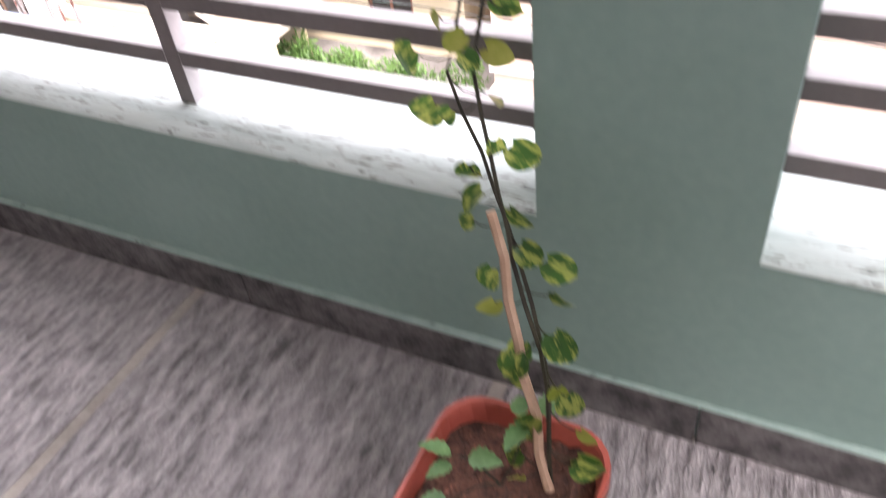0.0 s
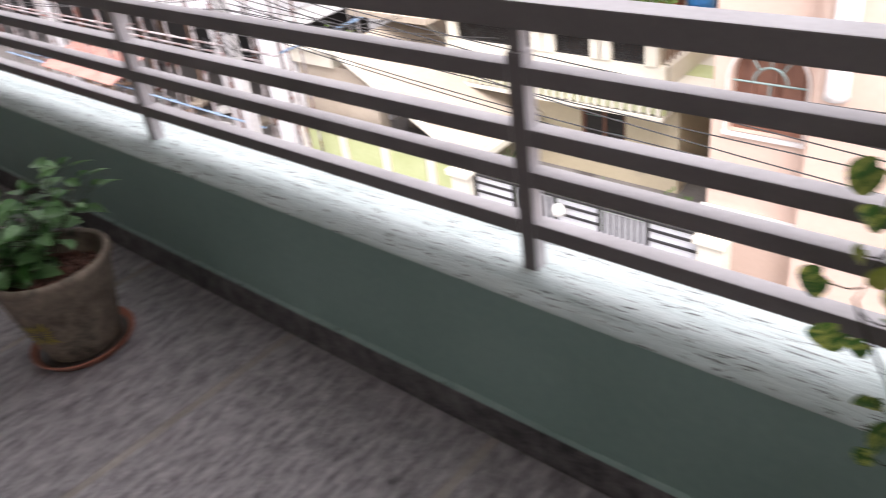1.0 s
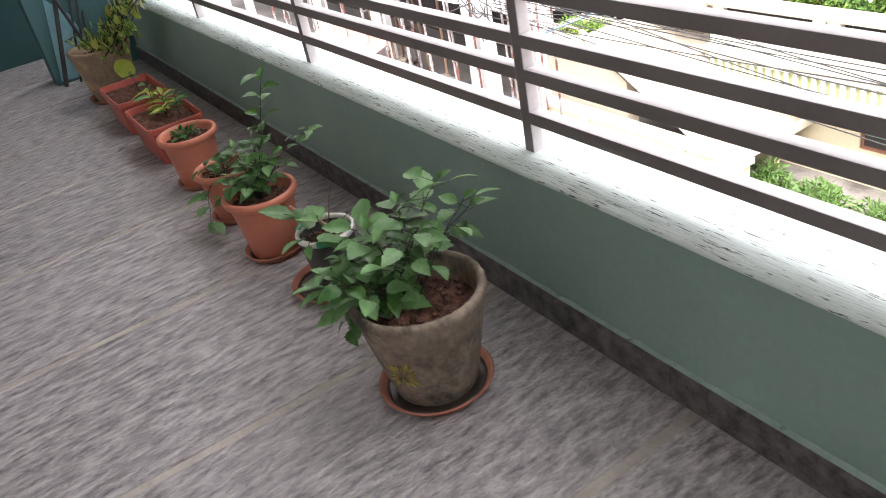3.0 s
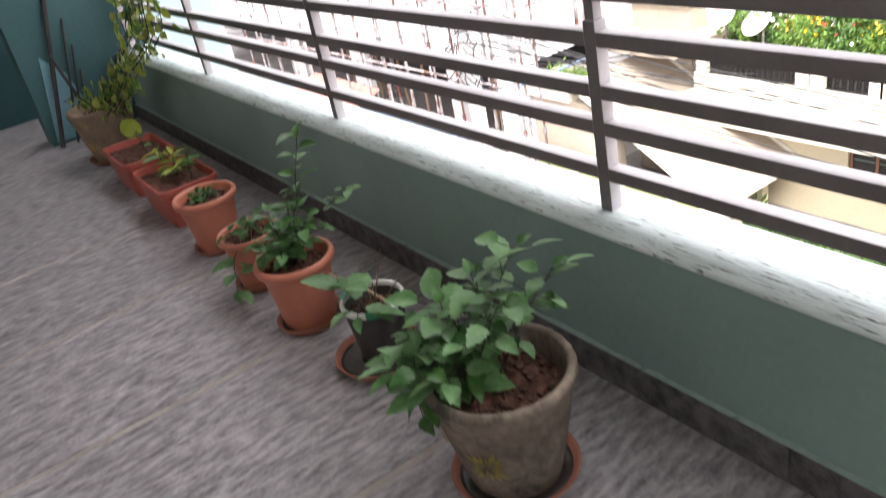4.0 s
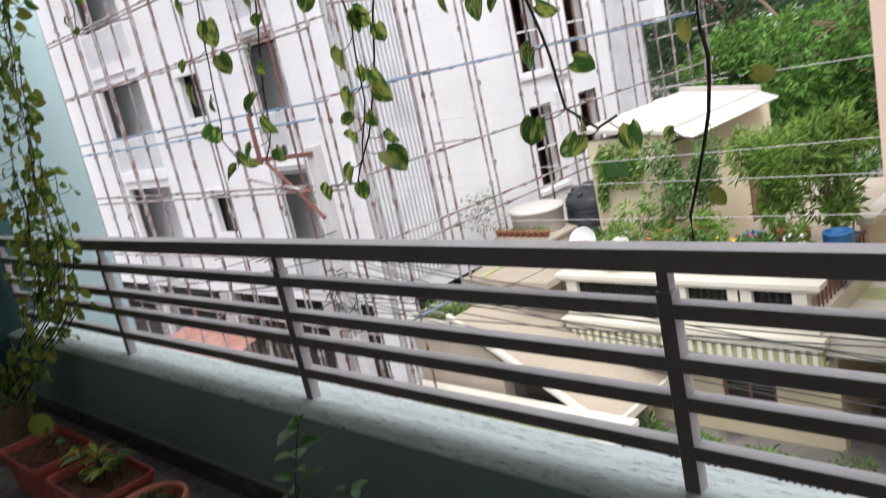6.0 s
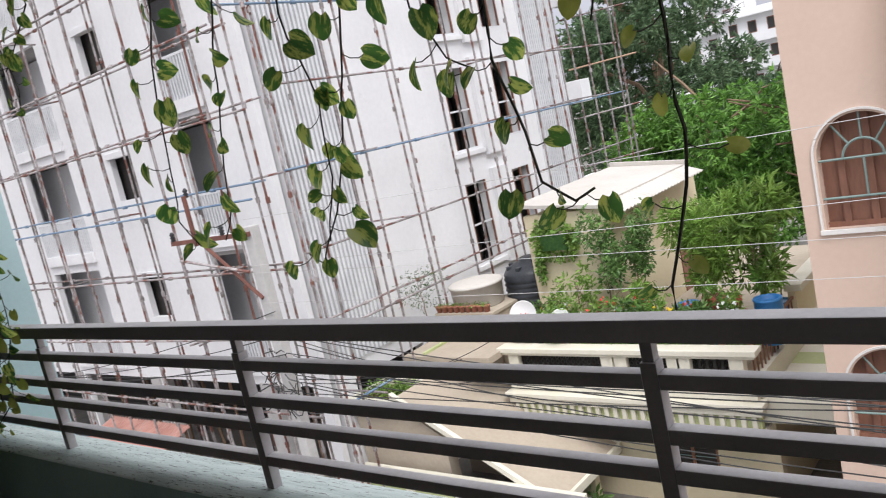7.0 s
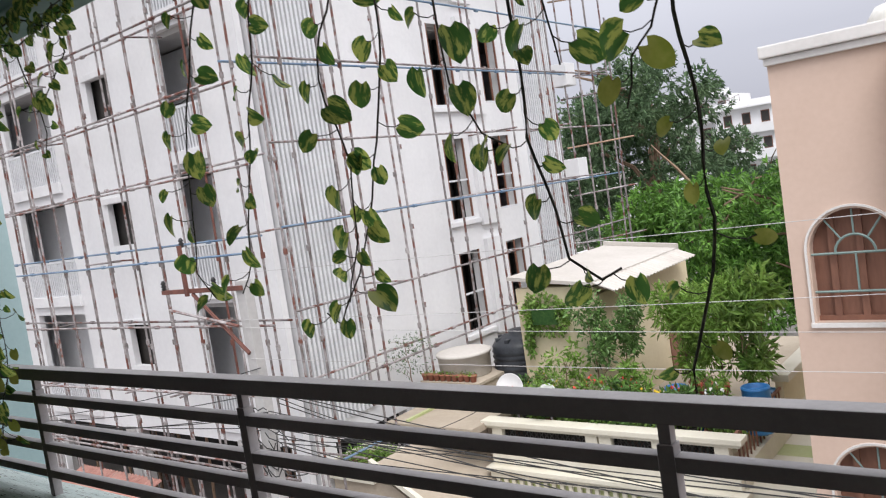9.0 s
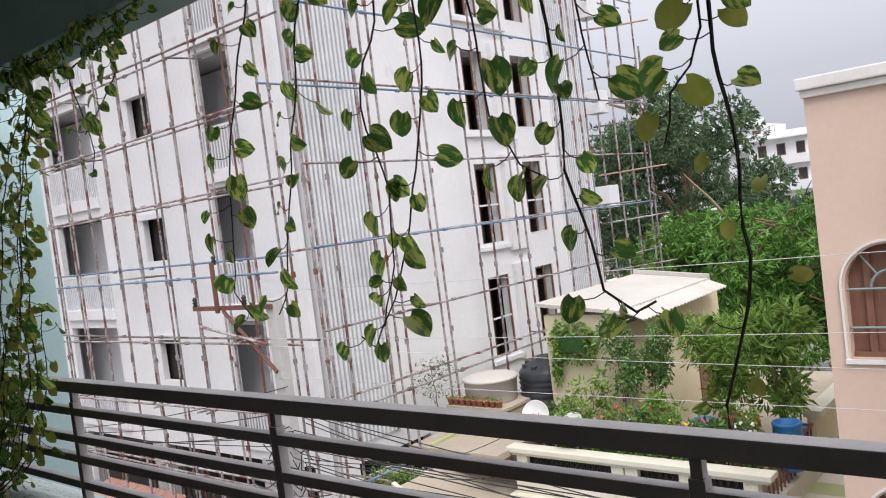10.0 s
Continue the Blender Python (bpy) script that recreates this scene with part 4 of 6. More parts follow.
# ----- white building under construction -----
WX, WY, WT = -12.7, 9.6, 15.2
wb = thing("white_apartment_building", (WX, WY, G), "unfinished white apartment block wrapped in scaffolding", "building")
ST = 3.2
heads = [-0.78 - G + ST * k for k in (0, 1, 2, 3)]
front_holes, side_holes = [], []
for hd in heads:
    front_holes += [(-6.25, -5.28, hd - 1.1, hd), (-3.0, -1.6, hd - 2.3, hd + 0.47), (-11.25, -8.45, hd - 2.3, hd + 0.33), (-15.2, -14.6, hd - 1.3, hd), (-20.5, -17.2, hd - 2.3, hd - 0.05)]
    side_holes += [(6.5, 7.5, hd - 1.85, hd + 0.45), (8.9, 9.85, hd - 1.75, hd + 0.45)]
front_holes += [(-11.2, -7.3, 0.0, 3.55), (-6.8, -2.4, 0.0, 3.55), (-18, -11.8, 0.0, 3.55), (-25, -18.6, 0.0, 3.55), (-1.9, -0.45, 0.0, 3.55)]
side_holes += [(0.9, 3.4, 0.0, 3.4), (4.2, 7.0, 0.0, 3.4)]
part("wall", wall_with_holes(-30, 0, 0, WT - G, front_holes, 0.16), M["white_render"], wb, "white rendered street front")
placed(part("wall", wall_with_holes(0.3, 13.0, 0, WT - G, side_holes, 0.3), M["white_render"], wb, "white rendered side wall"), Matrix.Rotation(radians(90), 4, "Z"))
part("wall", boxed(-30, -0.302, 12.6, 13.0, 0, WT - G), M["white_render"], wb)
part("roof", boxed(-30, 0, 0, 13, WT - G + 0.003, WT - G + 0.25), M["white_render"], wb)
for hd in [3.72] + [q + 0.45 for q in heads]:
    part("floor_slab", boxed(-29.8, -0.32, 0.165, 12.5, hd - 0.1, hd + 0.15), M["grey_render"], wb)
for hd in heads:
    part("room_wall", boxed(-29.8, -0.4, 1.1, 1.25, hd - 2.5, hd + 0.3), M["white_render"], wb)
    for xx in (-13.2, -7.9, -4.5, -1.2):
        part("room_wall", boxed(xx - 0.08, xx + 0.08, 0.165, 1.08, hd - 2.5, hd + 0.3), M["white_render"], wb)
    # near-black sheets paint the dark inside rooms and doorways
    part("room_wall", boxed(-3.2, -3.05, 3.3, 12.5, hd - 2.5, hd + 0.3), M["painted_dark"], wb)
    part("doorway", boxed(-2.3, -1.75, 1.04, 1.09, hd - 2.5, hd - 0.1), M["painted_dark"], wb, "near-black sheet painting the dark of a doorway")
    part("doorway", boxed(-9.2, -8.7, 1.04, 1.09, hd - 2.5, hd - 0.35), M["painted_dark"], wb, "near-black sheet painting the dark of a doorway")
    part("doorway", boxed(-6.9, -5.0, 0.3, 0.36, hd - 2.3, hd + 0.2), M["painted_dark"], wb, "near-black sheet painting the dark inside the window opening")
    part("doorway", boxed(-15.6, -14.4, 0.4, 0.46, hd - 2.3, hd + 0.1), M["painted_dark"], wb, "near-black sheet painting the dark inside the window opening")
    # balcony slabs, slatted guards and sunshades
    part("balcony_slab", boxed(-3.02, -1.58, -0.09, -0.003, hd - 2.62, hd - 2.32, bevel=0.01), M["white_render"], wb)
    part("balcony_slab", boxed(-11.3, -8.4, -0.09, -0.003, hd - 2.62, hd - 2.32, bevel=0.01), M["white_render"], wb)
    part("window_reveal", boxed(-6.38, -5.22, -0.06, -0.003, hd + 0.003, hd + 0.16, bevel=0.008), M["white_render"], wb, "flat white band over the window")
    for gx0, gx1, gy in ((-2.99, -1.61, -0.02), (-11.24, -8.46, -0.02)):
        gd = part("balcony_guard", boxed(gx0, gx1, gy - 0.02, gy + 0.01, hd - 1.36, hd - 1.30), M["slat"], wb, "white slatted balcony guard")
        slat = None
        n = int((gx1 - gx0) / 0.11)
        bm = bmesh.new()
        for i in range(n + 1):
            xx = gx0 + (gx1 - gx0) * i / n
            box(bm, xx - 0.028, xx + 0.028, gy - 0.02, gy + 0.008, hd - 2.36, hd - 1.36)
        tagged(part("slat", bm, M["slat"], gd), kind="stuff")
    # window frames and a mullion on the side wall
    for ya, yb, zz in ((6.5, 7.5, hd - 1.85), (8.9, 9.85, hd - 1.75)):
        fr = part("window_frame", boxed(-0.06, 0.0, ya, yb, zz, zz + 0.06), M["slat"], wb)
        for yy in (ya + 0.03, (ya + yb) / 2, yb - 0.03):
            part("mullion", boxed(-0.055, -0.005, yy - 0.02, yy + 0.02, zz + 0.06, hd + 0.45), M["brown_wood"], fr)
        part("mullion", boxed(-0.05, -0.01, ya, yb, hd - 0.75, hd - 0.70), M["slat"], fr)
        part("pane", boxed(-1.2, -1.1, ya - 0.6, yb + 0.6, zz - 0.4, hd + 0.6), M["painted_dark"], wb, "near-black sheet painting the dark inside the window")
    part("side_ledge", boxed(0.003, 0.10, 6.3, 7.7, hd - 2.0, hd - 1.87, bevel=0.01), M["white_render"], wb)
    part("pilaster", boxed(0.003, 0.14, 7.75, 8.65, hd - 2.1, hd + 0.7, bevel=0.01), M["white_render"], wb, "flat white pilaster between the windows")
    part("corner_box", boxed(0.06, 0.62, 12.95, 13.6, hd - 1.3, hd - 0.55, bevel=0.02), M["white_render"], wb, "small projecting white box")
# full-height slatted screens beside the corner and at the far end
for ya, yb, zb in ((0.36, 2.2, 3.85), (10.9, 12.9, 3.85)):
    sc = part("slatted_screen", boxed(0.003, 0.05, ya - 0.06, ya, zb, WT - G - 1.0), M["slat"], wb, "full-height white slatted screen")
    part("slat_post", boxed(0.003, 0.09, yb, yb + 0.08, zb, WT - G - 1.0), M["steel"], sc)
    n = int((yb - ya) / 0.125)
    for i in range(n):
        yy = ya + (i + 0.5) * (yb - ya) / n
        part("slat", boxed(0.02, 0.075, yy - 0.034, yy + 0.034, zb, WT - G - 1.0), M["slat"], sc)
    part("screen_back", boxed(0.002, 0.012, ya, yb, zb, WT - G - 1.0), M["grey_render"], sc)
# shade of the open ground floor, painted as a near-black wall
part("room_wall", boxed(-29.5, -0.6, 5.0, 5.2, 0, 3.5), M["painted_dark"], wb, "back wall of the open ground floor, its shade painted near-black")
# ground-floor pillars and building rubble in the street
for xx in (-2.1, -7.05, -11.5):
    part("pillar", boxed(xx - 0.22, xx + 0.22, -0.06, 0.36, 0, 3.6, bevel=0.01), M["grey_render"], wb)
sh = tagged(part("sand_heap", bmesh.new(), M["brick_red"]), "low heap of red building earth by the site", "sand heap")
bm = bmesh.new()
for i in range(13):
    for j in range(25):
        u, v = j / 24 * 6.283, i / 12
        r0 = 3.0 * (1 - v) ** 0.6
        bm.verts.new((-18.6 + math.cos(u) * r0 * 1.6, 8.2 + math.sin(u) * r0 * 0.35, G + 1.5 * v ** 1.3 * (1 + 0.2 * noise.noise(Vector((u * 2, v * 4, 0))))))
bm.verts.ensure_lookup_table()
for i in range(12):
    for j in range(24):
        a = i * 25 + j
        bm.faces.new([bm.verts[k] for k in (a, a + 1, a + 26, a + 25)])
bm.to_mesh(sh.data)
bm.free()


lt = thing("lean_to_roof", (-20.1, 8.75, G), "faded red corrugated lean-to by the building site", "shed")
bm = bmesh.new()
prev = None
for i in range(121):
    x = -2.0 + 4.0 * i / 120
    zz = 0.025 * math.sin(i * 1.3)
    pr = [bm.verts.new(p) for p in ((x, -0.65, 2.05 + zz), (x, 0.5, 2.4 + zz), (x, 0.5, 2.385 + zz), (x, -0.65, 2.035 + zz))]
    if prev:
        for k in range(4):
            bm.faces.new((prev[k], prev[(k + 1) % 4], pr[(k + 1) % 4], pr[k]))
    prev = pr
part("corrugated_sheet", bm, M["red_sheet"], lt, "faded red corrugated sheets")
for x in (-1.85, -0.6, 0.65, 1.85):
    for y, hh in ((-0.55, 2.02), (0.42, 2.33)):
        part("post", tube(bmesh.new(), [(x, y, 0), (x, y, hh)], 0.04, 7), M["bark"], lt)

# building-site clutter in the open ground floor and by the kerb
for i in range(26):
    x, y = rs.uniform(-24, -13.2), rs.uniform(7.6, 10.6)
    ln, tilt = rs.uniform(1.2, 3.2), rs.uniform(-12, 12)
    pk = part("plank", boxed(-ln / 2, ln / 2, -0.09, 0.09, 0, 0.05), M[("pale_stick", "grey_render", "bark", "rust")[i % 4]])
    pk.matrix_basis = pose(x, y, G + 0.02 + 0.05 * (i % 5) + abs(math.sin(radians(tilt))) * ln / 2, 0, tilt, rs.uniform(0, 180))
    tagged(pk, "loose site plank lying by the building", "plank", "loose site planks")
for i in range(22):
    bag = part("cement_bag", boxed(-0.3, 0.3, -0.2, 0.2, 0, 0.16, bevel=0.05), M[("grey_render", "white_plastic", "cream_roof")[i % 3]])
    bag.matrix_basis = pose(rs.uniform(-22, -13), rs.uniform(9.9, 11.5), G + 0.17 * (i % 3), 0, 0, rs.uniform(0, 180))
    tagged(bag, "stacked dusty cement bag", "cement bag", "cement bags")
for i in range(16):
    x = rs.uniform(-24, -13.0)
    pr = part("site_prop", tube(bmesh.new(), [(0, 0, 0), (rs.uniform(-0.5, 0.5), rs.uniform(-0.3, 0.3), 3.5)], 0.045, 6), M[("bark", "pale_stick", "steel")[i % 3]])
    pr.matrix_basis = pose(x, rs.uniform(9.9, 12.0), G)
    tagged(pr, "slanting prop under the concrete slab", "prop", "site props")


# ----- scaffolding -----
def pole(parent, a, b, mat, r=0.028, kind="pole"):
    r *= 1.12
    a, b = Vector(a), Vector(b)
    bow = Vector((rs.uniform(-0.03, 0.03), rs.uniform(-0.03, 0.03), rs.uniform(-0.03, 0.03)))
    bm = tube(bmesh.new(), [a, (a + b) / 2 + bow, b], r, 6)
    ln = (b - a).length
    for k in range(1, int(ln / 1.9)):
        p = a.lerp(b, (k * 1.9 + 0.3) / ln)
        q = a.lerp(b, (k * 1.9 + 0.42) / ln)
        tube(bm, [p, q], r * 1.7, 6)
    return part(kind, bm, M[mat], parent)


sc1 = thing("scaffolding", (-20, 8.9, G), "rusty steel pipe scaffolding along the white front", "scaffolding")
for layer, yy in ((0, 8.75), (1, 9.2)):
    for i in range(13):
        xx = -25.9 + i * 1.16 + layer * 0.25 + rs.uniform(-0.12, 0.12)
        ld = rs.uniform(-0.14, 0.14)
        pole(sc1, (xx + 20, yy - 8.9, 0), (xx + 20 + ld, yy - 8.9 + rs.uniform(-0.06, 0.06), 21 - G * 0 - rs.uniform(0, 2.5)), "steel" if rs.random() < 0.95 else "rust", 0.026)
    for k in range(13):
        z = 1.6 + k * 1.64 + rs.uniform(-0.1, 0.1) + layer * 0.12
        x_b = -11.9 if k % 2 else -12.4
        pole(sc1, (-6.0, yy - 8.95, z + rs.uniform(-0.1, 0.1)), (x_b + 20, yy - 8.95, z + rs.uniform(-0.1, 0.12)), "steel" if k % 4 else "blue_steel", 0.024, "ledger")
for i in range(26):
    xx, z = rs.uniform(-5.5, 7.2), 1.6 + rs.randrange(12) * 1.64
    pole(sc1, (xx, -0.25, z), (xx + rs.uniform(-0.2, 0.2), 0.62, z + rs.uniform(-0.05, 0.05)), "steel", 0.022, "tie")
sc2 = thing("scaffolding", (-11.8, 16, G), "steel and blue pipe scaffolding along the white side wall", "scaffolding")
for layer, xx in ((0, 0.25), (1, -0.35)):
    for i in range(9 - layer):
        yy = -6.6 + i * 1.85 + layer * 0.3 + rs.uniform(-0.15, 0.15)
        pole(sc2, (xx, yy, 0 if yy < -3 else 3.2), (xx + rs.uniform(-0.12, 0.12), yy + rs.uniform(-0.15, 0.15), 20.5 - rs.uniform(0, 4)), "steel" if rs.random() < 0.95 else "rust", 0.026)
    for k in range(layer, 11, 1 + layer):
        z = 3.4 + k * 1.68 + rs.uniform(-0.08, 0.08)
        pole(sc2, (xx, -7.0 - 0.4 * layer, z), (xx, 8.6 + 0.3 * layer, z + rs.uniform(-0.15, 0.15)), "blue_steel" if (k + layer) % 3 == 0 else "steel", 0.024, "ledger")
for i in range(22):
    yy, z = rs.uniform(-6.5, 9.0), 3.4 + rs.randrange(10) * 1.68
    pole(sc2, (-0.85, yy, z), (0.5 + rs.uniform(0, 0.5), yy + rs.uniform(-0.2, 0.2), z + rs.uniform(-0.05, 0.05)), "steel", 0.022, "tie")
sc3 = thing("scaffolding", (-11.4, 25.5, G), "loose steel scaffolding beyond the white block", "scaffolding")
for i in range(2):
    pole(sc3, (-0.5 + i * 0.5, -1.5 + i * 0.4, 3), (-0.45 + i * 0.5, -1.5 + i * 0.4, 15.5 - i * 1.8), "steel", 0.03)
for k in range(7):
    pole(sc3, (-1.2, -2.6, 4.5 + k * 1.65), (0.5, -1.1 + 0.2 * (k % 2), 4.6 + k * 1.65), "pale_stick" if k % 3 == 0 else "steel", 0.028, "ledger")

# ----- power pole -----
pp = thing("power_pole", (-11.65, 7.93, G), "concrete power pole with rusty red cross-arms", "utility pole")
part("pole", boxed(-0.13, 0.13, -0.11, 0.11, 0, 7.6, bevel=0.02), M["grey_render"], pp, "weathered concrete pole")
for z, x0, x1 in ((7.42, -2.55, 0.1),):
    part("cross_arm", boxed(x0, x1, -0.16, -0.10, z, z + 0.09, bevel=0.006), M["rust"], pp)
part("cross_arm", boxed(-1.64, -1.55, -0.225, -0.163, z - 0.05, z + 0.98, bevel=0.006), M["rust"], pp)
part("brace", tube(bmesh.new(), [(-1.5, -0.13, 7.4), (0.0, -0.13, 6.2)], 0.04, 6), M["rust"], pp)
part("brace", tube(bmesh.new(), [(-2.3, -0.2, 7.1), (-0.1, -0.2, 6.75)], 0.03, 6), M["steel"], pp)
for xx, z in ((-2.48, 7.51), (-1.595, 8.35), (-0.75, 7.51)):
    part("insulator", lathe(bmesh.new(), [(0.02, 0), (0.06, 0.02), (0.03, 0.05), (0.06, 0.08), (0.03, 0.11), (0.055, 0.14), (0.02, 0.2)], 12, at=(xx, -0.13, z)), M["black_metal"], pp, "dark ribbed insulator", smooth=True)
bm = bmesh.new()
for i in range(26):
    a = Vector((rs.uniform(-0.3, 0.3), -0.2, rs.uniform(4.0, 5.3)))
    b = a + Vector((rs.uniform(-0.9, 0.9), rs.uniform(-0.2, 0.2), rs.uniform(-0.5, 0.4)))
    tube(bm, curve_pts(a, b, 5, rs.uniform(-0.3, 0.1), 0.05, rs), 0.012, 4, caps=False)
tagged(part("cable_tangle", bm, M["wire"], pp, "tangled black cables"), kind="stuff")


def cable(a, b, sag, r, mat, label):
    a, b = Vector(a), Vector(b)
    n = 18
    pts = [a.lerp(b, i / n) - Vector((0, 0, 4 * sag * (i / n) * (1 - i / n))) - a for i in range(n + 1)]
    ob = part("overhead_cable", tube(bmesh.new(), pts, r, 5), M[mat])
    ob.matrix_basis = Matrix.Translation(a)
    return tagged(ob, label, "cable", "overhead cables")


for z0, z1, yy in ((-0.35, 0.05, 8.4), (-0.5, -0.65, 8.2), (0.55, 0.9, 8.5), (-1.1, -0.95, 8.3)):
    cable((-11.65, 7.8, z0), (12, yy, z1), 0.12, 0.0045, "wire_pale", "thin pale cable strung across the street")
for i in range(11):
    cable((-11.2 + rs.uniform(-0.2, 0.2), 7.8, -2.3 + rs.uniform(-0.7, 0.6)), (9, 8.2 + rs.uniform(-0.6, 0.8), -3.3 + rs.uniform(-1.0, 1.0)), rs.uniform(0.2, 0.6), 0.01, "wire", "black cable sagging over the street")
for i in range(5):
    cable((-11.2, 7.8, -2.0 + rs.uniform(-0.8, 0.5)), (-8.5 + rs.uniform(-2, 2), 12.1, -3.3 + rs.uniform(-1.2, 0.4)), rs.uniform(0.1, 0.4), 0.009, "wire", "black cable running to the cream house")
for i in range(5):
    cable((-11.4, 7.8, -2.0 + rs.uniform(-0.8, 0.8)), (-30, 7.5, -2.5 + rs.uniform(-0.8, 0.8)), rs.uniform(0.3, 0.7), 0.01, "wire", "black cable along the building site")

# ----- cream house with roof terrace -----
HX0, HX1, HY, FL = -9.5, -4.15, 12.0, -4.0
ch = thing("cream_house", (-6.8, HY, G), "cream house with ivory cornice and roof terrace", "house")


def hp(name, mat, x0, x1, y0, y1, z0, z1, label="", bevel=0.0, parent=None):
    return part(name, boxed(x0 + 6.8, x1 + 6.8, y0 - HY, y1 - HY, z0 - G, z1 - G, bevel=bevel), M[mat], parent or ch, label)


bm = wall_with_holes(-2.7, 2.65, 0, 2.1 + 0.5, [(-2.3, -1.2, 0.75, 2.2), (0.35, 1.45, 0.75, 2.2)], 0.25)
placed(part("wall", bm, M["cream"], ch, "cream painted front wall"), pose(0, 0.75, 0))
hp("wall", "cream", HX0, HX0 + 0.25, HY + 1.0, 21.5, G, -4.6)
hp("wall", "cream", HX1 - 0.3, HX1 - 0.05, HY + 1.0, 21.5, G, -4.6)
hp("terrace_slab", "cream_roof", HX0, HX1 - 0.205, HY + 0.205, 21.5, -4.617, FL, "dusty terrace floor")
hp("cornice", "cream_trim", HX0 - 0.1, HX1 + 0.12, HY - 0.12, HY + 0.25, -4.66, -4.56, bevel=0.012)
hp("cornice", "cream_trim", HX0 - 0.05, HX1 + 0.06, HY - 0.05, HY + 0.25, -4.80, -4.664, bevel=0.012)
hp("soffit", "cream_trim", HX0, HX1, HY, HY + 0.9, -5.22, -5.15)
hp("fascia", "green_paint", HX0, HX1, HY + 0.06, HY + 0.2, -5.146, -4.804, "olive painted band behind the dentils")
n = 27
den = boxed(-0.045, 0.045, 0, 0.07, 0, 0.33, bevel=0.006)
den_me = bpy.data.meshes.new("dentil")
den.to_mesh(den_me)
den.free()
den_me.materials.append(M["cream_trim"])
for i in range(n):
    share("dentil", den_me, ch, pose(HX0 + 6.8 + 0.1 + (HX1 - HX0 - 0.2) * i / (n - 1), -0.012, -5.142 - G))
hp("dentil_rail", "cream_trim", HX0, HX1 + 0.02, HY - 0.03, HY + 0.1, -5.24, -5.15, bevel=0.008)
# terrace parapet: piers, grilles, cap
hp("parapet", "cream_trim", HX0, HX1, HY + 0.06, HY + 0.2, -4.555, -4.18)
hp("parapet_cap", "cream_trim", HX0 - 0.12, HX1 + 0.12, HY - 0.06, HY + 0.3, -3.66, -3.55, bevel=0.015)
hp("parapet_cap", "cream_trim", HX0 - 0.07, HX1 + 0.07, HY - 0.01, HY + 0.25, -3.72, -3.663, bevel=0.01)
piers = (HX0 + 0.22, -7.02, -6.72, -5.62, -5.42, HX1 - 0.28)
for xx in piers:
    hp("pier", "cream_trim", xx - 0.13, xx + 0.13, HY + 0.03, HY + 0.23, -4.178, -3.723, bevel=0.01)
for xa, xb in ((HX0 + 0.36, -7.16), (-6.58, -5.76), (-5.28, HX1 - 0.42)):
    gr = hp("grille", "black_metal", xa, xb, HY + 0.10, HY + 0.13, -4.176, -4.15, "dark perforated terrace grille")
    bm = bmesh.new()
    nn = int((xb - xa) / 0.12)
    for i in range(nn):
        for j in range(4):
            cx, cz = xa + 6.8 + (i + 0.5) * (xb - xa) / nn, -4.13 - G + 0.05 + j * 0.1
            r0 = 0.05
            vs = [[bm.verts.new((cx + math.cos(6.283 * k / 8) * q, 0.115 + d, cz + math.sin(6.283 * k / 8) * q)) for k in range(8)] for q, d in ((r0, 0), (r0 * 0.62, 0))]
            for k in range(8):
                bm.faces.new((vs[0][k], vs[0][(k + 1) % 8], vs[1][(k + 1) % 8], vs[1][k]))
    bmesh.ops.solidify(bm, geom=bm.faces[:], thickness=0.02)
    tagged(part("lattice", bm, M["steel"], gr), kind="stuff")
    hp("grille_back", "painted_dark", xa, xb, HY + 0.15, HY + 0.19, -4.15, -3.725, "near-black sheet painting the dark behind the grille")
# side: striped cornice and iron guard
for i in range(13):
    hp("stripe", "cream_trim" if i % 2 == 0 else "green_paint", HX1 - 0.04, -2.52, HY + 0.3 + i * 0.62, HY + 0.3 + (i + 1) * 0.62 - 0.002, -5.05, -4.62, "painted cornice stripe")
hp("side_parapet", "cream_trim", HX1 - 0.2, HX1, HY + 0.32, 21.4, -4.615, -4.2)
hp("side_cap", "cream_trim", HX1 - 0.25, HX1 + 0.1, HY + 3.2, 21.4, -3.45, -3.3, bevel=0.015)
hp("side_parapet", "cream", HX1 - 0.18, HX1 - 0.02, HY + 3.2, 21.4, -4.198, -3.452)
sg = hp("iron_guard", "brown_wood", HX1 - 0.12, HX1 - 0.07, HY + 0.32, HY + 3.2, -3.60, -3.55, "rust-brown iron guard")
for i in range(14):
    hp("bar", "brown_wood", HX1 - 0.11, HX1 - 0.08, HY + 0.4 + i * 0.205, HY + 0.425 + i * 0.205, -4.198, -3.602, parent=sg)
# windows of the ground floor
for xa in (-2.3, 0.35):
    wf = placed(part("window", wall_with_holes(0, 1.1, 0, 1.45, [(0.07, 0.52, 0.07, 1.38), (0.58, 1.03, 0.07, 1.38)], 0.06), M["brown_wood"], ch, "brown wooden casement window"), pose(xa, 0.80, 0.75))
    part("pane", boxed(0.05, 1.05, 0.035, 0.045, 0.05, 1.40), M["painted_dark"], wf)
    for k in range(3):
        part("bar", boxed(0.07, 1.03, 0.012, 0.024, 0.3 + 0.35 * k, 0.315 + 0.35 * k), M["teal_metal"], wf)

# ----- beige neighbour with a sloping porch slab -----
bh = thing("beige_porch_building", (-11.42, 10.1, G), "beige annex with sloping slab roof and planter", "building")


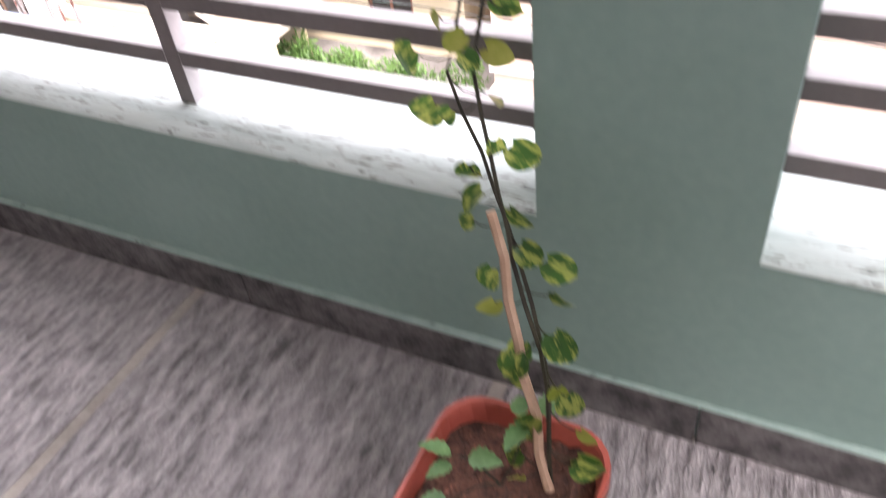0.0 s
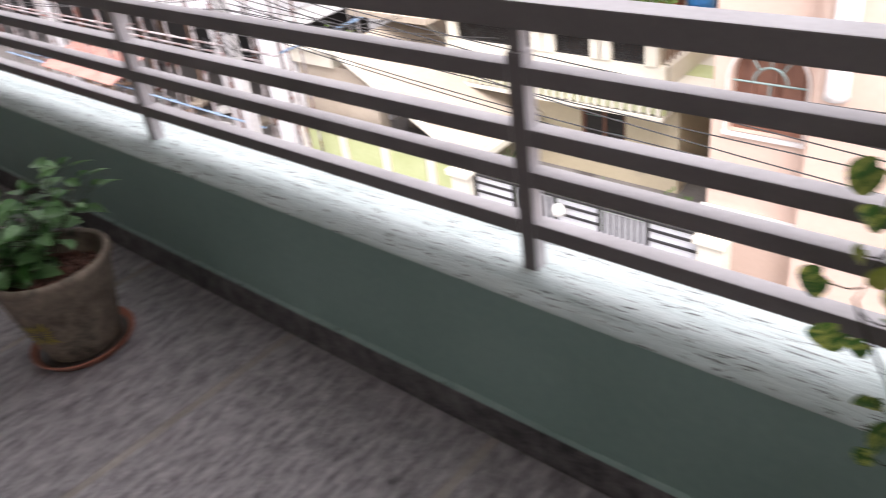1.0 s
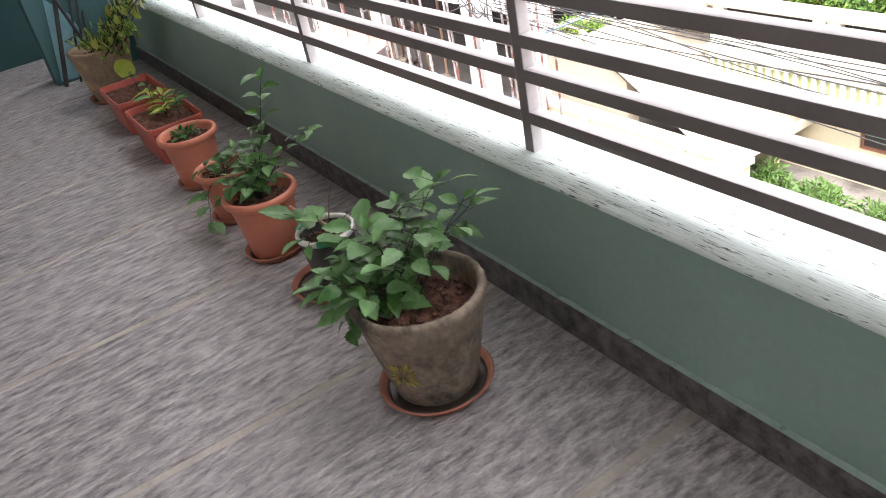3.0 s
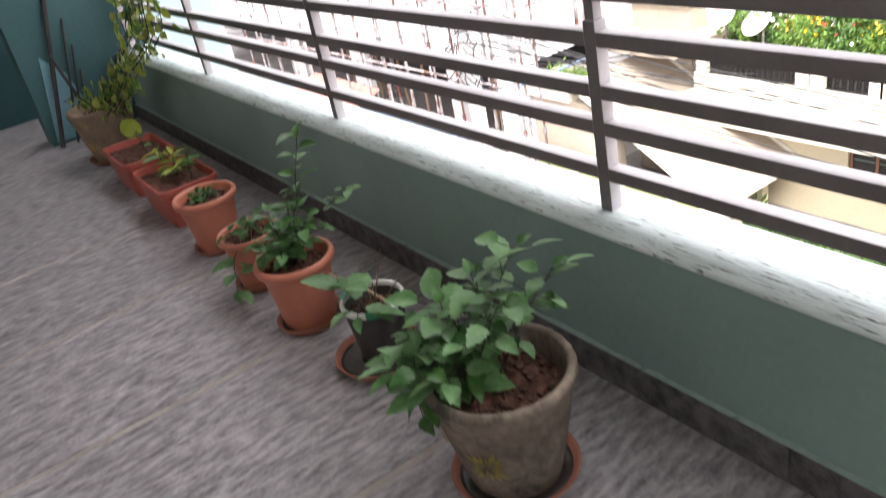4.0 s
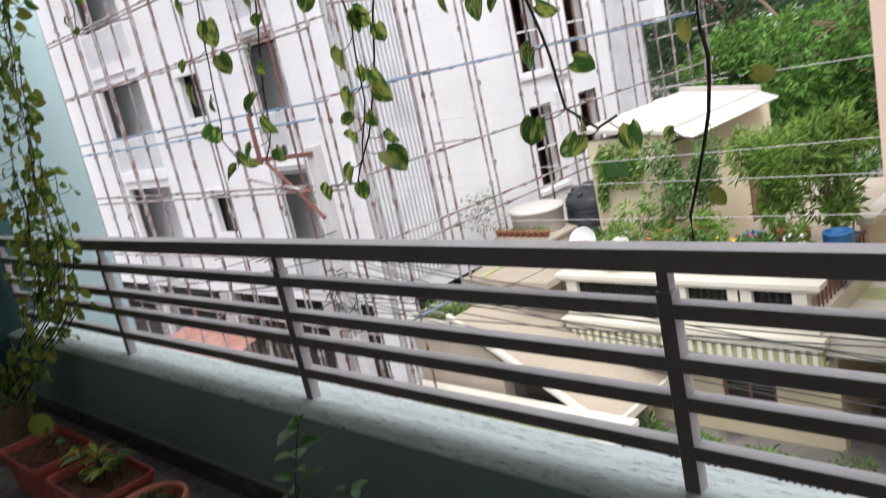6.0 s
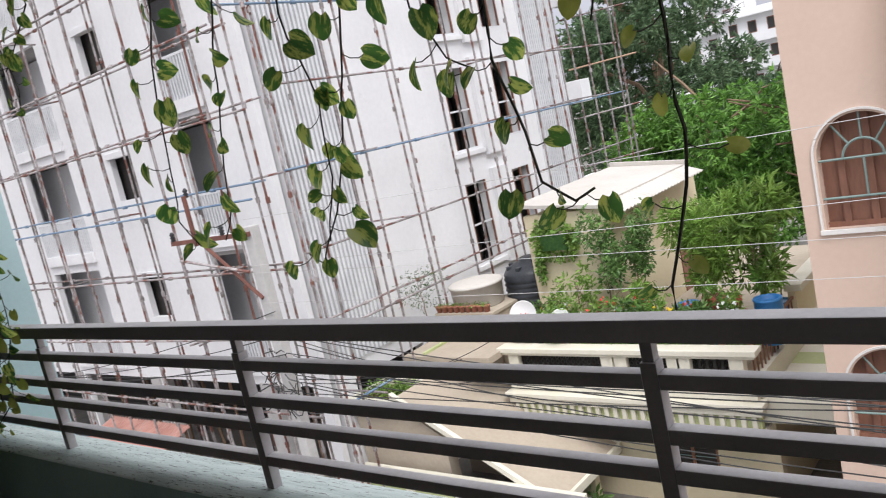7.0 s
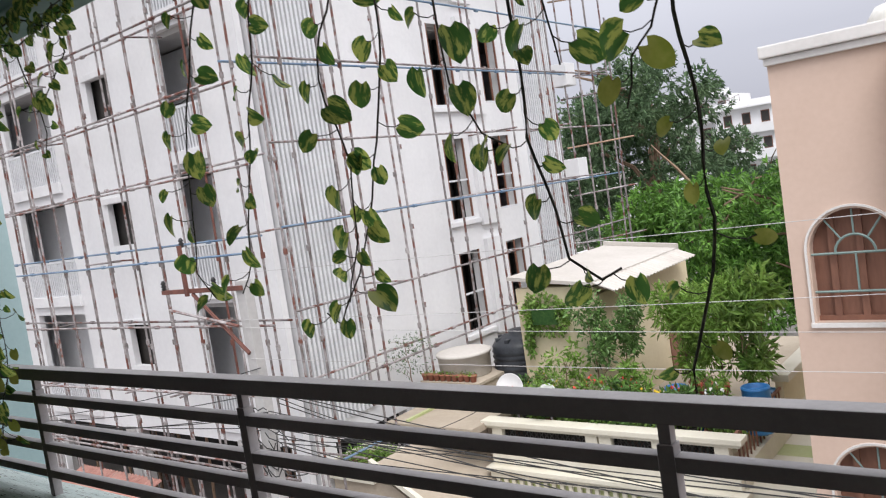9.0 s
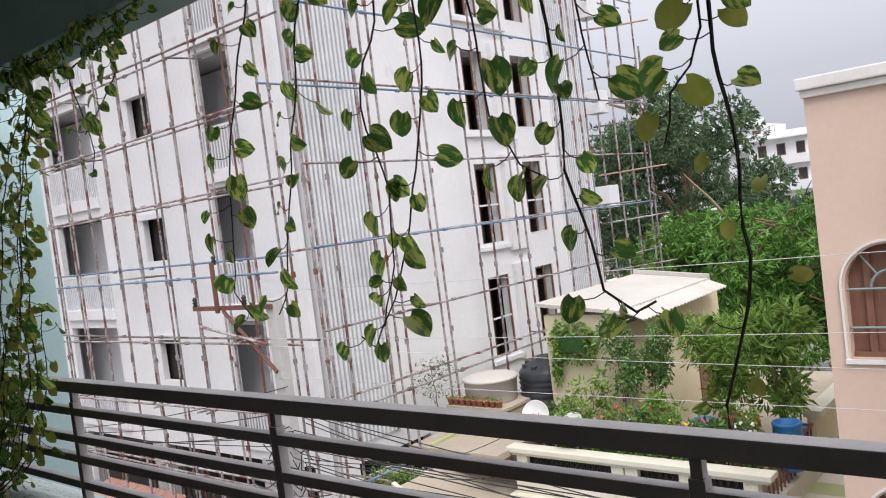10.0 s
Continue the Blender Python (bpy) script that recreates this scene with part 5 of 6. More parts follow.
def prism(pts, y0, y1):
    bm = bmesh.new()
    a = [bm.verts.new((x, y0, z)) for x, z in pts]
    b = [bm.verts.new((x, y1, z)) for x, z in pts]
    bm.faces.new(a)
    bm.faces.new(b[::-1])
    for i in range(len(pts)):
        j = (i + 1) % len(pts)
        bm.faces.new((a[i], b[i], b[j], a[j]))
    bmesh.ops.recalc_face_normals(bm, faces=bm.faces)
    return bm


part("wall", prism([(-1.2, 0), (1.3, 0), (1.3, 2.3), (0.55, 2.73), (-1.2, 2.73)], 0.1, 0.4), M["cream_roof"], bh, "sun-bleached beige front")
part("sloping_slab", prism([(0.25, 3.21), (3.9, 1.22), (3.9, 1.10), (0.25, 3.09)], 0.0, 2.6), M["cream_roof"], bh, "sloping beige concrete slab")
part("slab_edge", prism([(0.2, 3.33), (3.95, 1.29), (3.95, 1.17), (0.2, 3.21)], -0.12, -0.003), M["cream_trim"], bh, "ivory edge beam")
part("slab_edge", prism([(0.2, 3.33), (3.95, 1.29), (3.95, 1.17), (0.2, 3.21)], 2.603, 2.7), M["cream_trim"], bh)
part("slab_edge", boxed(3.903, 3.99, 0.0, 2.6, 1.08, 1.26, bevel=0.01), M["cream_trim"], bh)
part("wall", boxed(-0.5, 1.85, 2.75, 2.95, 0, 3.44), M["cream_roof"], bh, "shaded beige back wall")
part("roof", boxed(-0.6, 1.9, 1.4, 5.5, 3.45, 3.6, bevel=0.01), M["cream_roof"], bh, "flat beige roof")
part("gutter", boxed(-0.06, 0.02, 1.5, 3.0, 3.603, 3.66), M["green_paint"], bh, "olive drainage strip")
part("wall", boxed(1.8, 3.6, 1.9, 2.1, 0, 1.1), M["cream"], bh, "shaded wall below the slab")
pl = part("planter_box", wall_with_holes(-1.2, 0.2, 0, 0.32, [], 0.09), M["cream_trim"], bh, "ivory planter box on the roof edge")
pl.matrix_basis = pose(-0.06, 0, 2.733)
part("planter_cap", boxed(-1.24, 0.24, -0.04, 0.10, 0.322, 0.37, bevel=0.008), M["cream_trim"], pl)
part("planter_side", boxed(-1.2, -1.1, 0.103, 1.2, 0, 0.36), M["cream_trim"], pl)
part("planter_side", boxed(0.1, 0.2, 0.103, 1.2, 0, 0.36), M["cream_trim"], pl)
part("planter_side", boxed(-1.2, 0.2, 1.203, 1.3, 0, 0.36), M["cream_trim"], pl)
part("planter_soil", boxed(-1.097, 0.097, 0.103, 1.197, -0.1, 0.22), M["soil"], pl)

# ----- street wall with olive panels, and the gate -----
cw = thing("compound_wall", (-9, 9.72, G), "cream street wall with olive green panels", "wall")
part("wall", boxed(-3.4, 2.2, 0.02, 0.2, 0, 1.5), M["cream"], cw)
part("coping", boxed(-3.45, 2.25, -0.05, 0.27, 1.503, 1.62, bevel=0.01), M["cream_trim"], cw)
for k in range(5):
    xx = -3.3 + k * 1.35
    part("pier", boxed(xx - 0.11, xx + 0.11, -0.04, 0.017, 0, 1.5, bevel=0.01), M["cream_trim"], cw)
    if k < 4:
        part("panel", boxed(xx + 0.16, xx + 1.19, -0.012, 0.017, 0.3, 1.35), M["green_paint"], cw, "olive green panel")
gt = thing("metal_gate", (-4.4, 9.3, G), "black barred metal gate with silver sheets", "gate")
for k in range(6):
    xx = -2.3 + k * 0.92
    part("gate_frame", boxed(xx - 0.025, xx + 0.025, -0.02, 0.02, 0.08, 1.5), M["black_metal"], gt)
    for j in range(7):
        if k < 5 and k % 2 == 0:
            part("bar", boxed(xx + 0.028, xx + 0.89, -0.015, 0.015, 0.2 + j * 0.19, 0.24 + j * 0.19), M["black_metal"], gt)
        elif k < 5:
            part("bar", boxed(xx + 0.09 + j * 0.115, xx + 0.125 + j * 0.115, -0.015, 0.015, 0.12, 1.46), M["black_metal"], gt)
    if k < 5:
        part("sheet", boxed(xx + 0.027, xx + 0.893, 0.03, 0.035, 0.12, 1.46), M["slat"], gt, "silver backing sheet")
part("gate_rail", boxed(-2.33, 2.33, -0.02, 0.02, 1.503, 1.545), M["black_metal"], gt)
part("gate_lamp", lathe(bmesh.new(), [(0.02, 0), (0.11, 0.04), (0.13, 0.12), (0.08, 0.22), (0.02, 0.25)], 16, at=(-0.3, -0.12, 1.2)), M["white_plastic"], gt, "round white plate", smooth=True)
for xx in (-6.95, -1.85):
    gp = thing("gate_pillar", (xx, 9.3, G), "square ivory gate pillar", "pillar", "gate pillars")
    part("shaft", boxed(-0.2, 0.2, -0.2, 0.2, 0, 1.5, bevel=0.015), M["cream_trim"], gp)
    part("cap", boxed(-0.27, 0.27, -0.27, 0.27, 1.503, 1.62, bevel=0.02), M["cream_trim"], gp)

# ----- pink house -----
PX, PY, PT = -2.41, 10.2, 2.54
ph = thing("pink_house", (PX, PY, G), "peach pink house with arched windows", "house")


def arch_wall(u0, u1, z0, z1, arches, thick):
    """A wall with round-headed openings (centre, half width, sill, spring), built in vertical strips."""
    bm = bmesh.new()
    cuts = {u0, u1}
    for c, hw, s, p in arches:
        for k in range(17):
            cuts.add(c - hw * math.cos(math.pi * k / 16))
    us = sorted(cuts)
    for a, b in zip(us, us[1:]):
        m = (a + b) / 2
        spans, z = [], [(z0, z0)]
        for c, hw, s, p in sorted(arches, key=lambda q: q[2]):
            if abs(m - c) < hw:
                za = p + math.sqrt(max(0, hw * hw - (a - c) ** 2))
                zb = p + math.sqrt(max(0, hw * hw - (b - c) ** 2))
                z += [(s, s), (za, zb)]
        z.append((z1, z1))
        for lo, hi in zip(z[::2], z[1::2]):
            for w, flip in ((0, False), (thick, True)):
                q = [bm.verts.new(v) for v in ((a, w, lo[0]), (b, w, lo[1]), (b, w, hi[1]), (a, w, hi[0]))]
                bm.faces.new(q[::-1] if flip else q)
            for pair in (lo, hi):
                bm.faces.new([bm.verts.new(v) for v in ((a, 0, pair[0]), (b, 0, pair[1]), (b, thick, pair[1]), (a, thick, pair[0]))])
    for c, hw, s, p in arches:
        for x in (c - hw, c + hw):
            bm.faces.new([bm.verts.new(v) for v in ((x, 0, s), (x, thick, s), (x, thick, p), (x, 0, p))])
    for x in (u0, u1):
        bm.faces.new([bm.verts.new(v) for v in ((x, 0, z0), (x, thick, z0), (x, thick, z1), (x, 0, z1))])
    bmesh.ops.remove_doubles(bm, verts=bm.verts, dist=0.0005)
    return bm


ARCHES = [(0.83, 0.56, -1.08 - G, -0.08 - G), (0.83, 0.56, -4.24 - G, -3.38 - G)]
part("wall", arch_wall(0, 1.6, 0, PT - G, ARCHES, 0.25), M["pink"], ph, "peach pink front wall")
part("wall", boxed(0, 0.25, 0.252, 8.0, 0, PT - G), M["pink"], ph, "peach pink side wall")
part("wall", boxed(1.603, 9.0, -0.45, 0.25, 0, PT - G), M["pink"], ph, "projecting pink bay")
part("roof", boxed(0, 9, 0.252, 8.0, PT - G - 0.3, PT - G - 0.1), M["cream_roof"], ph)
part("cornice", boxed(-0.03, 9.0, -0.07, 0.3, PT - G, PT - G + 0.1, bevel=0.015), M["pink_trim"], ph, "grey-white cornice")
part("cornice", boxed(-0.07, 9.0, -0.13, 0.3, PT - G + 0.103, PT - G + 0.27, bevel=0.02), M["pink_trim"], ph, "grey-white cornice")
part("cornice", boxed(-0.05, -0.003, 0.303, 8.0, PT - G, PT - G + 0.26, bevel=0.015), M["pink_trim"], ph)
part("string_course", boxed(1.55, 9.0, -0.55, -0.453, 8.0, 8.1, bevel=0.015), M["pink_trim"], ph)
part("string_course", boxed(1.55, 9.0, -0.62, -0.453, 8.72, 8.84, bevel=0.015), M["pink_trim"], ph)
part("capital", lathe(bmesh.new(), [(0.16, 0), (0.18, 0.06), (0.15, 0.12), (0.2, 0.3), (0.24, 0.4), (0.24, 0.46)], 20, at=(1.95, -0.6, 7.5)), M["pink_trim"], ph, "carved white column capital", smooth=True)
part("column", lathe(bmesh.new(), [(0.17, 0), (0.15, 0.1), (0.15, 3.5)], 20, at=(1.95, -0.6, 4.0)), M["pink_trim"], ph, "round white column", smooth=True)
part("string_course", boxed(-0.06, 1.6, -0.08, -0.003, -5.75 - G, -5.62 - G, bevel=0.015), M["pink_trim"], ph)
for c, hw, s, p in ARCHES:
    wi = part("window_surround", bmesh.new(), M["pink_trim"], ph, "pale moulded window surround")
    bm = bmesh.new()
    path = [(c - hw - 0.03, s)] + [(c - (hw + 0.03) * math.cos(math.pi * k / 20), p + (hw + 0.03) * math.sin(math.pi * k / 20)) for k in range(21)] + [(c + hw + 0.03, s)]
    for (a0, b0), (a1, b1) in zip(path, path[1:]):
        dx, dz = a1 - a0, b1 - b0
        ln = math.hypot(dx, dz) or 1
        nx, nz = -dz / ln * 0.03, dx / ln * 0.03
        qa = [(a0, b0), (a1, b1), (a1 + nx, b1 + nz), (a0 + nx, b0 + nz)]
        f = [bm.verts.new((u, -0.035, v)) for u, v in qa]
        g = [bm.verts.new((u, 0.02, v)) for u, v in qa]
        bm.faces.new(f)
        for k in range(4):
            bm.faces.new((f[k], g[k], g[(k + 1) % 4], f[(k + 1) % 4]))
    box(bm, c - hw - 0.07, c + hw + 0.07, -0.05, 0.02, s - 0.06, s)
    bm.to_mesh(wi.data)
    bm.free()
    bm = bmesh.new()
    for u in (c - 0.3, c + 0.05, c + 0.42):
        box(bm, u - 0.045, u + 0.045, 0.15, 0.2, s + 0.0705, p + math.sqrt(max(0, hw * hw - (u - c) ** 2)))
    box(bm, c - hw, c + hw, 0.15, 0.2, s, s + 0.07)
    part("casement", bm, M["brown_wood"], wi, "brown wooden casement frame")
    part("shutter", boxed(c - hw - 0.05, c + hw + 0.05, 0.21, 0.24, s - 0.05, p + hw + 0.05), M["brown_wood"], wi, "brown wooden shutter boards")
    bm = bmesh.new()
    for q in (hw * 0.45,):
        tube(bm, [(c - q * math.cos(math.pi * k / 14), 0.08, p - 0.05 + q * math.sin(math.pi * k / 14)) for k in range(15)], 0.018, 5)
    for ang in (50, 90, 130):
        tube(bm, [(c + math.cos(radians(ang)) * hw * 0.45, 0.08, p - 0.05 + math.sin(radians(ang)) * hw * 0.45), (c + math.cos(radians(ang)) * hw * 0.98, 0.08, p + math.sin(radians(ang)) * hw * 0.98)], 0.014, 5)
    for zz in (p - 0.05, s + 0.42):
        tube(bm, [(c - hw, 0.08, zz), (c + hw, 0.08, zz)], 0.018, 5)
    tube(bm, [(c, 0.08, s + 0.42), (c, 0.08, p - 0.05)], 0.016, 5)
    part("window_grille", bm, M["teal_metal"], wi, "teal painted window bars")
    part("room_back", boxed(c - 0.9, c + 0.9, 0.9, 0.95, s - 0.4, p + 1.0), M["painted_dark"], ph, "near-black sheet painting the dark behind the shutter")
wt = thing("roof_water_tank", (-0.9, 12.6, PT - 0.05), "round white water tank on the pink roof", "water tank")
part("drum", lathed([(0.6, 0), (0.62, 0.05), (0.62, 0.6), (0.5, 0.78), (0.2, 0.86), (0.05, 0.87)], 28), M["white_plastic"], wt, smooth=True)
fin = thing("roof_finial", (-0.55, 10.5, PT + 0.2), "small dark finial on the cornice", "finial")
part("knob", lathed([(0.04, 0), (0.02, 0.05), (0.06, 0.14), (0.05, 0.2), (0.02, 0.24)], 12), M["black_metal"], fin, smooth=True)


# ---------- roof garden ----------
def foliage(name, blobs, n, size, mat, parent, seed, ratio=0.5, label="", spray=1, inner=0.38):
    """Leaves in clumps: each blob is (centre, radii); leaves sit mostly near its surface."""
    g = np.random.default_rng(seed)
    wts = np.array([b[1][0] * b[1][1] + b[1][2] ** 2 for b in blobs], float)
    which = g.choice(len(blobs), n, p=wts / wts.sum())
    cen = np.array([b[0] for b in blobs], float)[which]
    rad = np.array([b[1] for b in blobs], float)[which]
    d = g.normal(size=(n, 3))
    d /= np.linalg.norm(d, axis=1)[:, None]
    lump = 1 + 0.28 * np.sin(d[:, 0] * 5 + which) * np.cos(d[:, 2] * 4 + which * 2) + 0.15 * np.sin(d[:, 1] * 11 + which * 3)
    q = g.random(n) ** inner * lump
    pos = cen + d * rad * q[:, None]
    if spray > 1:                        # leaves spring in tufts from shared twig ends
        tuft = (np.arange(n) // spray) * spray
        pos, d = pos[tuft], d[tuft]
    ax = d * (0.8 if spray > 1 else 1.0) + g.normal(size=(n, 3)) * 0.7 + np.array([0, 0, -0.25])
    ax /= np.linalg.norm(ax, axis=1)[:, None]
    sd = np.cross(ax, g.normal(size=(n, 3)))
    sd /= np.linalg.norm(sd, axis=1)[:, None] + 1e-9
    up = np.cross(sd, ax)
    ln = size * g.uniform(0.6, 1.3, n)[:, None]
    a, b = pos, pos + ax * ln
    mid = pos + ax * ln * 0.5 + up * ln * 0.10
    w = sd * ln * ratio * 0.5
    verts = np.stack([a, mid + w, b, mid - w], 1).reshape(-1, 3)
    idx = np.arange(n * 4).reshape(-1, 4)
    me = bpy.data.meshes.new(name)
    me.from_pydata(verts.tolist(), [], idx.tolist())
    me.materials.append(M[mat])
    ob = new(name, me)
    ob.parent = parent
    return tagged(ob, label, kind="stuff")


def limbs(parent, h, r, spread, k, mat="bark", seed=1, start=0.35):
    g = random.Random(seed)
    tr = tube(bmesh.new(), curve_pts((0, 0, 0), (g.uniform(-0.1, 0.1) * h, 0, h), 6, 0, 0.02 * h, g), r, 7, r * 0.4)
    part("trunk", tr, M[mat], parent)
    for i in range(k):
        a, z = g.uniform(0, 6.3), h * g.uniform(start, 0.95)
        part("limb", tube(bmesh.new(), curve_pts((0, 0, z), (math.cos(a) * spread, math.sin(a) * spread, z + spread * g.uniform(0.2, 0.9)), 4, 0.05 * h, 0.02 * h, g), r * 0.45, 5, r * 0.12), M[mat], parent)


def potted(at, h, r, seed, label, n=420, leaf=0.13, mat="bush_leaf", tub="brick_red", tub_r=0.2, tub_h=0.34, trunk=0.4, category="plant", ratio=0.45):
    """A pot on the terrace and the shrub in it."""
    p = thing("terrace_pot", at, {"brick_red": "clay pot on the roof terrace", "barrel": "blue plastic drum used as planter", "black_plastic": "black planting bag on the terrace"}[tub], "plant pot", "roof terrace pots")
    part("body", lathed([(tub_r * 0.75, 0), (tub_r * 0.8, 0.01), (tub_r, tub_h * 0.85), (tub_r * 1.08, tub_h * 0.88), (tub_r * 1.08, tub_h), (tub_r * 0.95, tub_h), (tub_r * 0.9, tub_h * 0.9), (0.05, tub_h * 0.9)], 20), M[tub], p, smooth=True)
    t = thing("terrace_shrub", (at[0], at[1], at[2] + tub_h * 0.9), label, category, "roof terrace plants")
    limbs(t, h * 0.8, 0.022, r * 0.7, 5, seed=seed)
    g = random.Random(seed)
    bl = []
    for i in range(9):
        a, q = g.uniform(0, 6.3), g.uniform(0.1, 1.0) * r
        bl.append(((math.cos(a) * q, math.sin(a) * q, h * g.uniform(trunk, 0.95)), (r * g.uniform(0.22, 0.5), r * g.uniform(0.22, 0.5), h * g.uniform(0.08, 0.2))))
    foliage("foliage", bl, n, leaf, mat, t, seed, ratio)
    return t


FT = FL
shed = thing("terrace_shed", (-8.6, 16.5, FT), "cream terrace room with white sheet roof", "shed")
part("roof_kerb", prism([(-0.9, 3.42), (1.2, 3.2), (1.2, 3.105), (-0.9, 3.315)], 2.0, 2.1), M["roof_sheet"], shed, "low white kerb at the roof edge")
part("wall", boxed(-0.8, 1.15, -2.8, -2.6, 0, 3.0), M["cream"], shed, "cream front wall")
part("wall", wall_with_holes(-2.597, 2.597, 0, 2.75, [], 0.197), M["cream"], shed, "cream side wall").matrix_basis = Matrix.Translation((1.15, 0, 0)) @ Matrix.Rotation(radians(90), 4, "Z")
part("wall", boxed(-0.8, 0.94, 2.6, 2.8, 0, 2.95), M["cream"], shed)
part("wall", boxed(-0.8, -0.6, -2.598, 2.598, 0, 2.95), M["cream"], shed)
part("door", boxed(1.152, 1.18, 0.9, 1.8, 0.0, 2.0), M["brown_wood"], shed, "dark brown door")
rf = part("roof", prism([(-0.9, 3.31), (1.2, 3.1), (1.2, 3.02), (-0.9, 3.23)], -2.95, 2.1), M["roof_sheet"], shed, "white flat sheet roof")
bm = bmesh.new()
ny = 84
prev = None
for i in range(ny + 1):
    y = -2.8 + 4.75 * i / ny
    zz = 0.02 * math.sin(i * 1.9)
    pr = [bm.verts.new((1.1, y, 3.10 + zz)), bm.verts.new((1.68, y, 2.88 + zz)), bm.verts.new((1.68, y, 2.86 + zz)), bm.verts.new((1.1, y, 3.08 + zz))]
    if prev:
        for k in range(4):
            bm.faces.new((prev[k], prev[(k + 1) % 4], pr[(k + 1) % 4], pr[k]))
    prev = pr
part("corrugated_eave", bm, M["roof_sheet"], shed, "white corrugated eave sheet")
vn = thing("wall_creeper", (-8.6, 13.55, FT + 1.35), "green creeper and net on the cream wall", "plant")
foliage("foliage", [((-0.05, 0, 1.38), (0.48, 0.1, 0.2)), ((-0.42, 0, 1.0), (0.16, 0.1, 0.42)), ((0.42, 0, 1.05), (0.12, 0.1, 0.35)), ((0.0, 0, 0.72), (0.35, 0.1, 0.14)), ((-0.5, 0, 0.45), (0.08, 0.08, 0.3))], 1150, 0.11, "bush_leaf", vn, 5, 0.6)
part("net", boxed(-0.3, 0.34, -0.10, -0.08, 0.86, 1.2), M["leaf"], vn, "bright green garden net")

tk = thing("water_tank", (-9.98, 14.45, -3.44), "black ribbed plastic water tank", "water tank")
prof = [(0.66, 0)]
for k in range(7):
    prof += [(0.685, 0.06 + k * 0.13), (0.71, 0.10 + k * 0.13), (0.685, 0.14 + k * 0.13)]
prof += [(0.69, 1.0), (0.62, 1.1), (0.42, 1.22), (0.26, 1.26), (0.25, 1.33), (0.2, 1.35), (0.03, 1.36)]
part("drum", lathed(prof, 40), M["tank"], tk, smooth=True)
for k in range(8):
    bm = boxed(0.3, 0.6, -0.06, 0.06, 1.08, 1.2, bevel=0.02)
    placed(part("rib", bm, M["tank"], tk), Matrix.Rotation(6.283 * k / 8, 4, "Z"))
blk = thing("cream_annex", (-10.85, 13.4, -4.6), "cream block carrying a round white tank", "building")
part("wall", boxed(-0.95, 0.7, -0.6, 0.75, 0, 1.55, bevel=0.01), M["cream_roof"], blk)
part("slab", boxed(-1.0, 0.75, -0.68, 0.8, 1.553, 1.63, bevel=0.01), M["cream_roof"], blk, "beige slab")
part("plinth", boxed(-0.25, 1.6, 0.81, 1.9, 0, 1.157, bevel=0.01), M["cream_roof"], blk)
cd = thing("cement_water_tank", (-10.98, 13.45, -2.965), "round off-white cement water tank", "water tank")
part("drum", lathed([(0.60, 0), (0.62, 0.02), (0.645, 0.5), (0.68, 0.51), (0.68, 0.56), (0.62, 0.58), (0.1, 0.62)], 36), M["roof_sheet"], cd, smooth=True)
for k in range(9):
    pt = thing("small_clay_pot", (-11.75 + k * 0.18, 12.82, -2.968), "small clay pot on the slab edge", "plant pot", "row of small clay pots")
    part("body", lathed([(0.06, 0), (0.085, 0.13), (0.095, 0.135), (0.095, 0.16), (0.07, 0.16), (0.02, 0.14)], 14), M["brick_red"], pt, smooth=True)
    foliage("sprouts", [((0, 0, 0.17), (0.08, 0.08, 0.05))], 40, 0.06, "bush_leaf", pt, 40 + k)


def dish(at, az, el, r, label, marks=False):
    d = thing("satellite_dish", at, label, "satellite dish", "satellite dishes")
    bm = bmesh.new()
    prof = [(0.02, 0.0), (r * 0.35, 0.012), (r * 0.7, 0.05), (r * 0.95, 0.1), (r, 0.115), (r, 0.125), (r * 0.94, 0.11), (r * 0.7, 0.062), (r * 0.35, 0.024), (0.02, 0.012)]
    rot = Matrix.Rotation(radians(az), 4, "Z") @ Matrix.Rotation(radians(90 - el), 4, "X")
    placed(part("reflector", lathe(bm, prof, 36), M["dish"], d, smooth=True), rot)
    if marks:
        bm = bmesh.new()
        for k in range(5):
            box(bm, -0.15 + k * 0.06, -0.125 + k * 0.06, -0.02, 0.012 + 0.02 * (k % 2), 0.045, 0.05)
        placed(part("marking", bm, M["dish_mark"], d, "faded red print"), rot @ Matrix.Translation((0, 0.02, 0.02)))
    part("mast", tube(bmesh.new(), [(0, 0.1, -0.95), (0, 0.1, 0)], 0.025, 8), M["steel"], d)
    part("arm", tube(bmesh.new(), [(0, 0, -0.25), (0.02, -0.4, 0.0)], 0.012, 6), M["steel"], d)
    return d


dish((-8.95, 12.35, -2.93), 8, 20, 0.32, "white satellite dish with faded red print", True)
dish((-8.15, 12.4, -3.16), -15, 45, 0.32, "white satellite dish tilted to the sky")

SH = [(-8.9, 12.9, 0.8, 0.4, 1), (-8.3, 12.85, 0.9, 0.4, 2), (-7.9, 13.0, 1.3, 0.35, 18), (-7.0, 12.75, 0.7, 0.4, 4), (-6.4, 13.0, 0.85, 0.4, 6), (-6.0, 12.7, 0.6, 0.35, 7),
      (-5.3, 12.75, 0.7, 0.35, 9), (-5.0, 13.1, 0.8, 0.35, 11), (-4.75, 12.75, 0.6, 0.3, 14), (-7.5, 12.6, 0.5, 0.35, 20), (-6.6, 12.6, 0.6, 0.35, 21), (-8.6, 12.55, 0.5, 0.3, 22)]
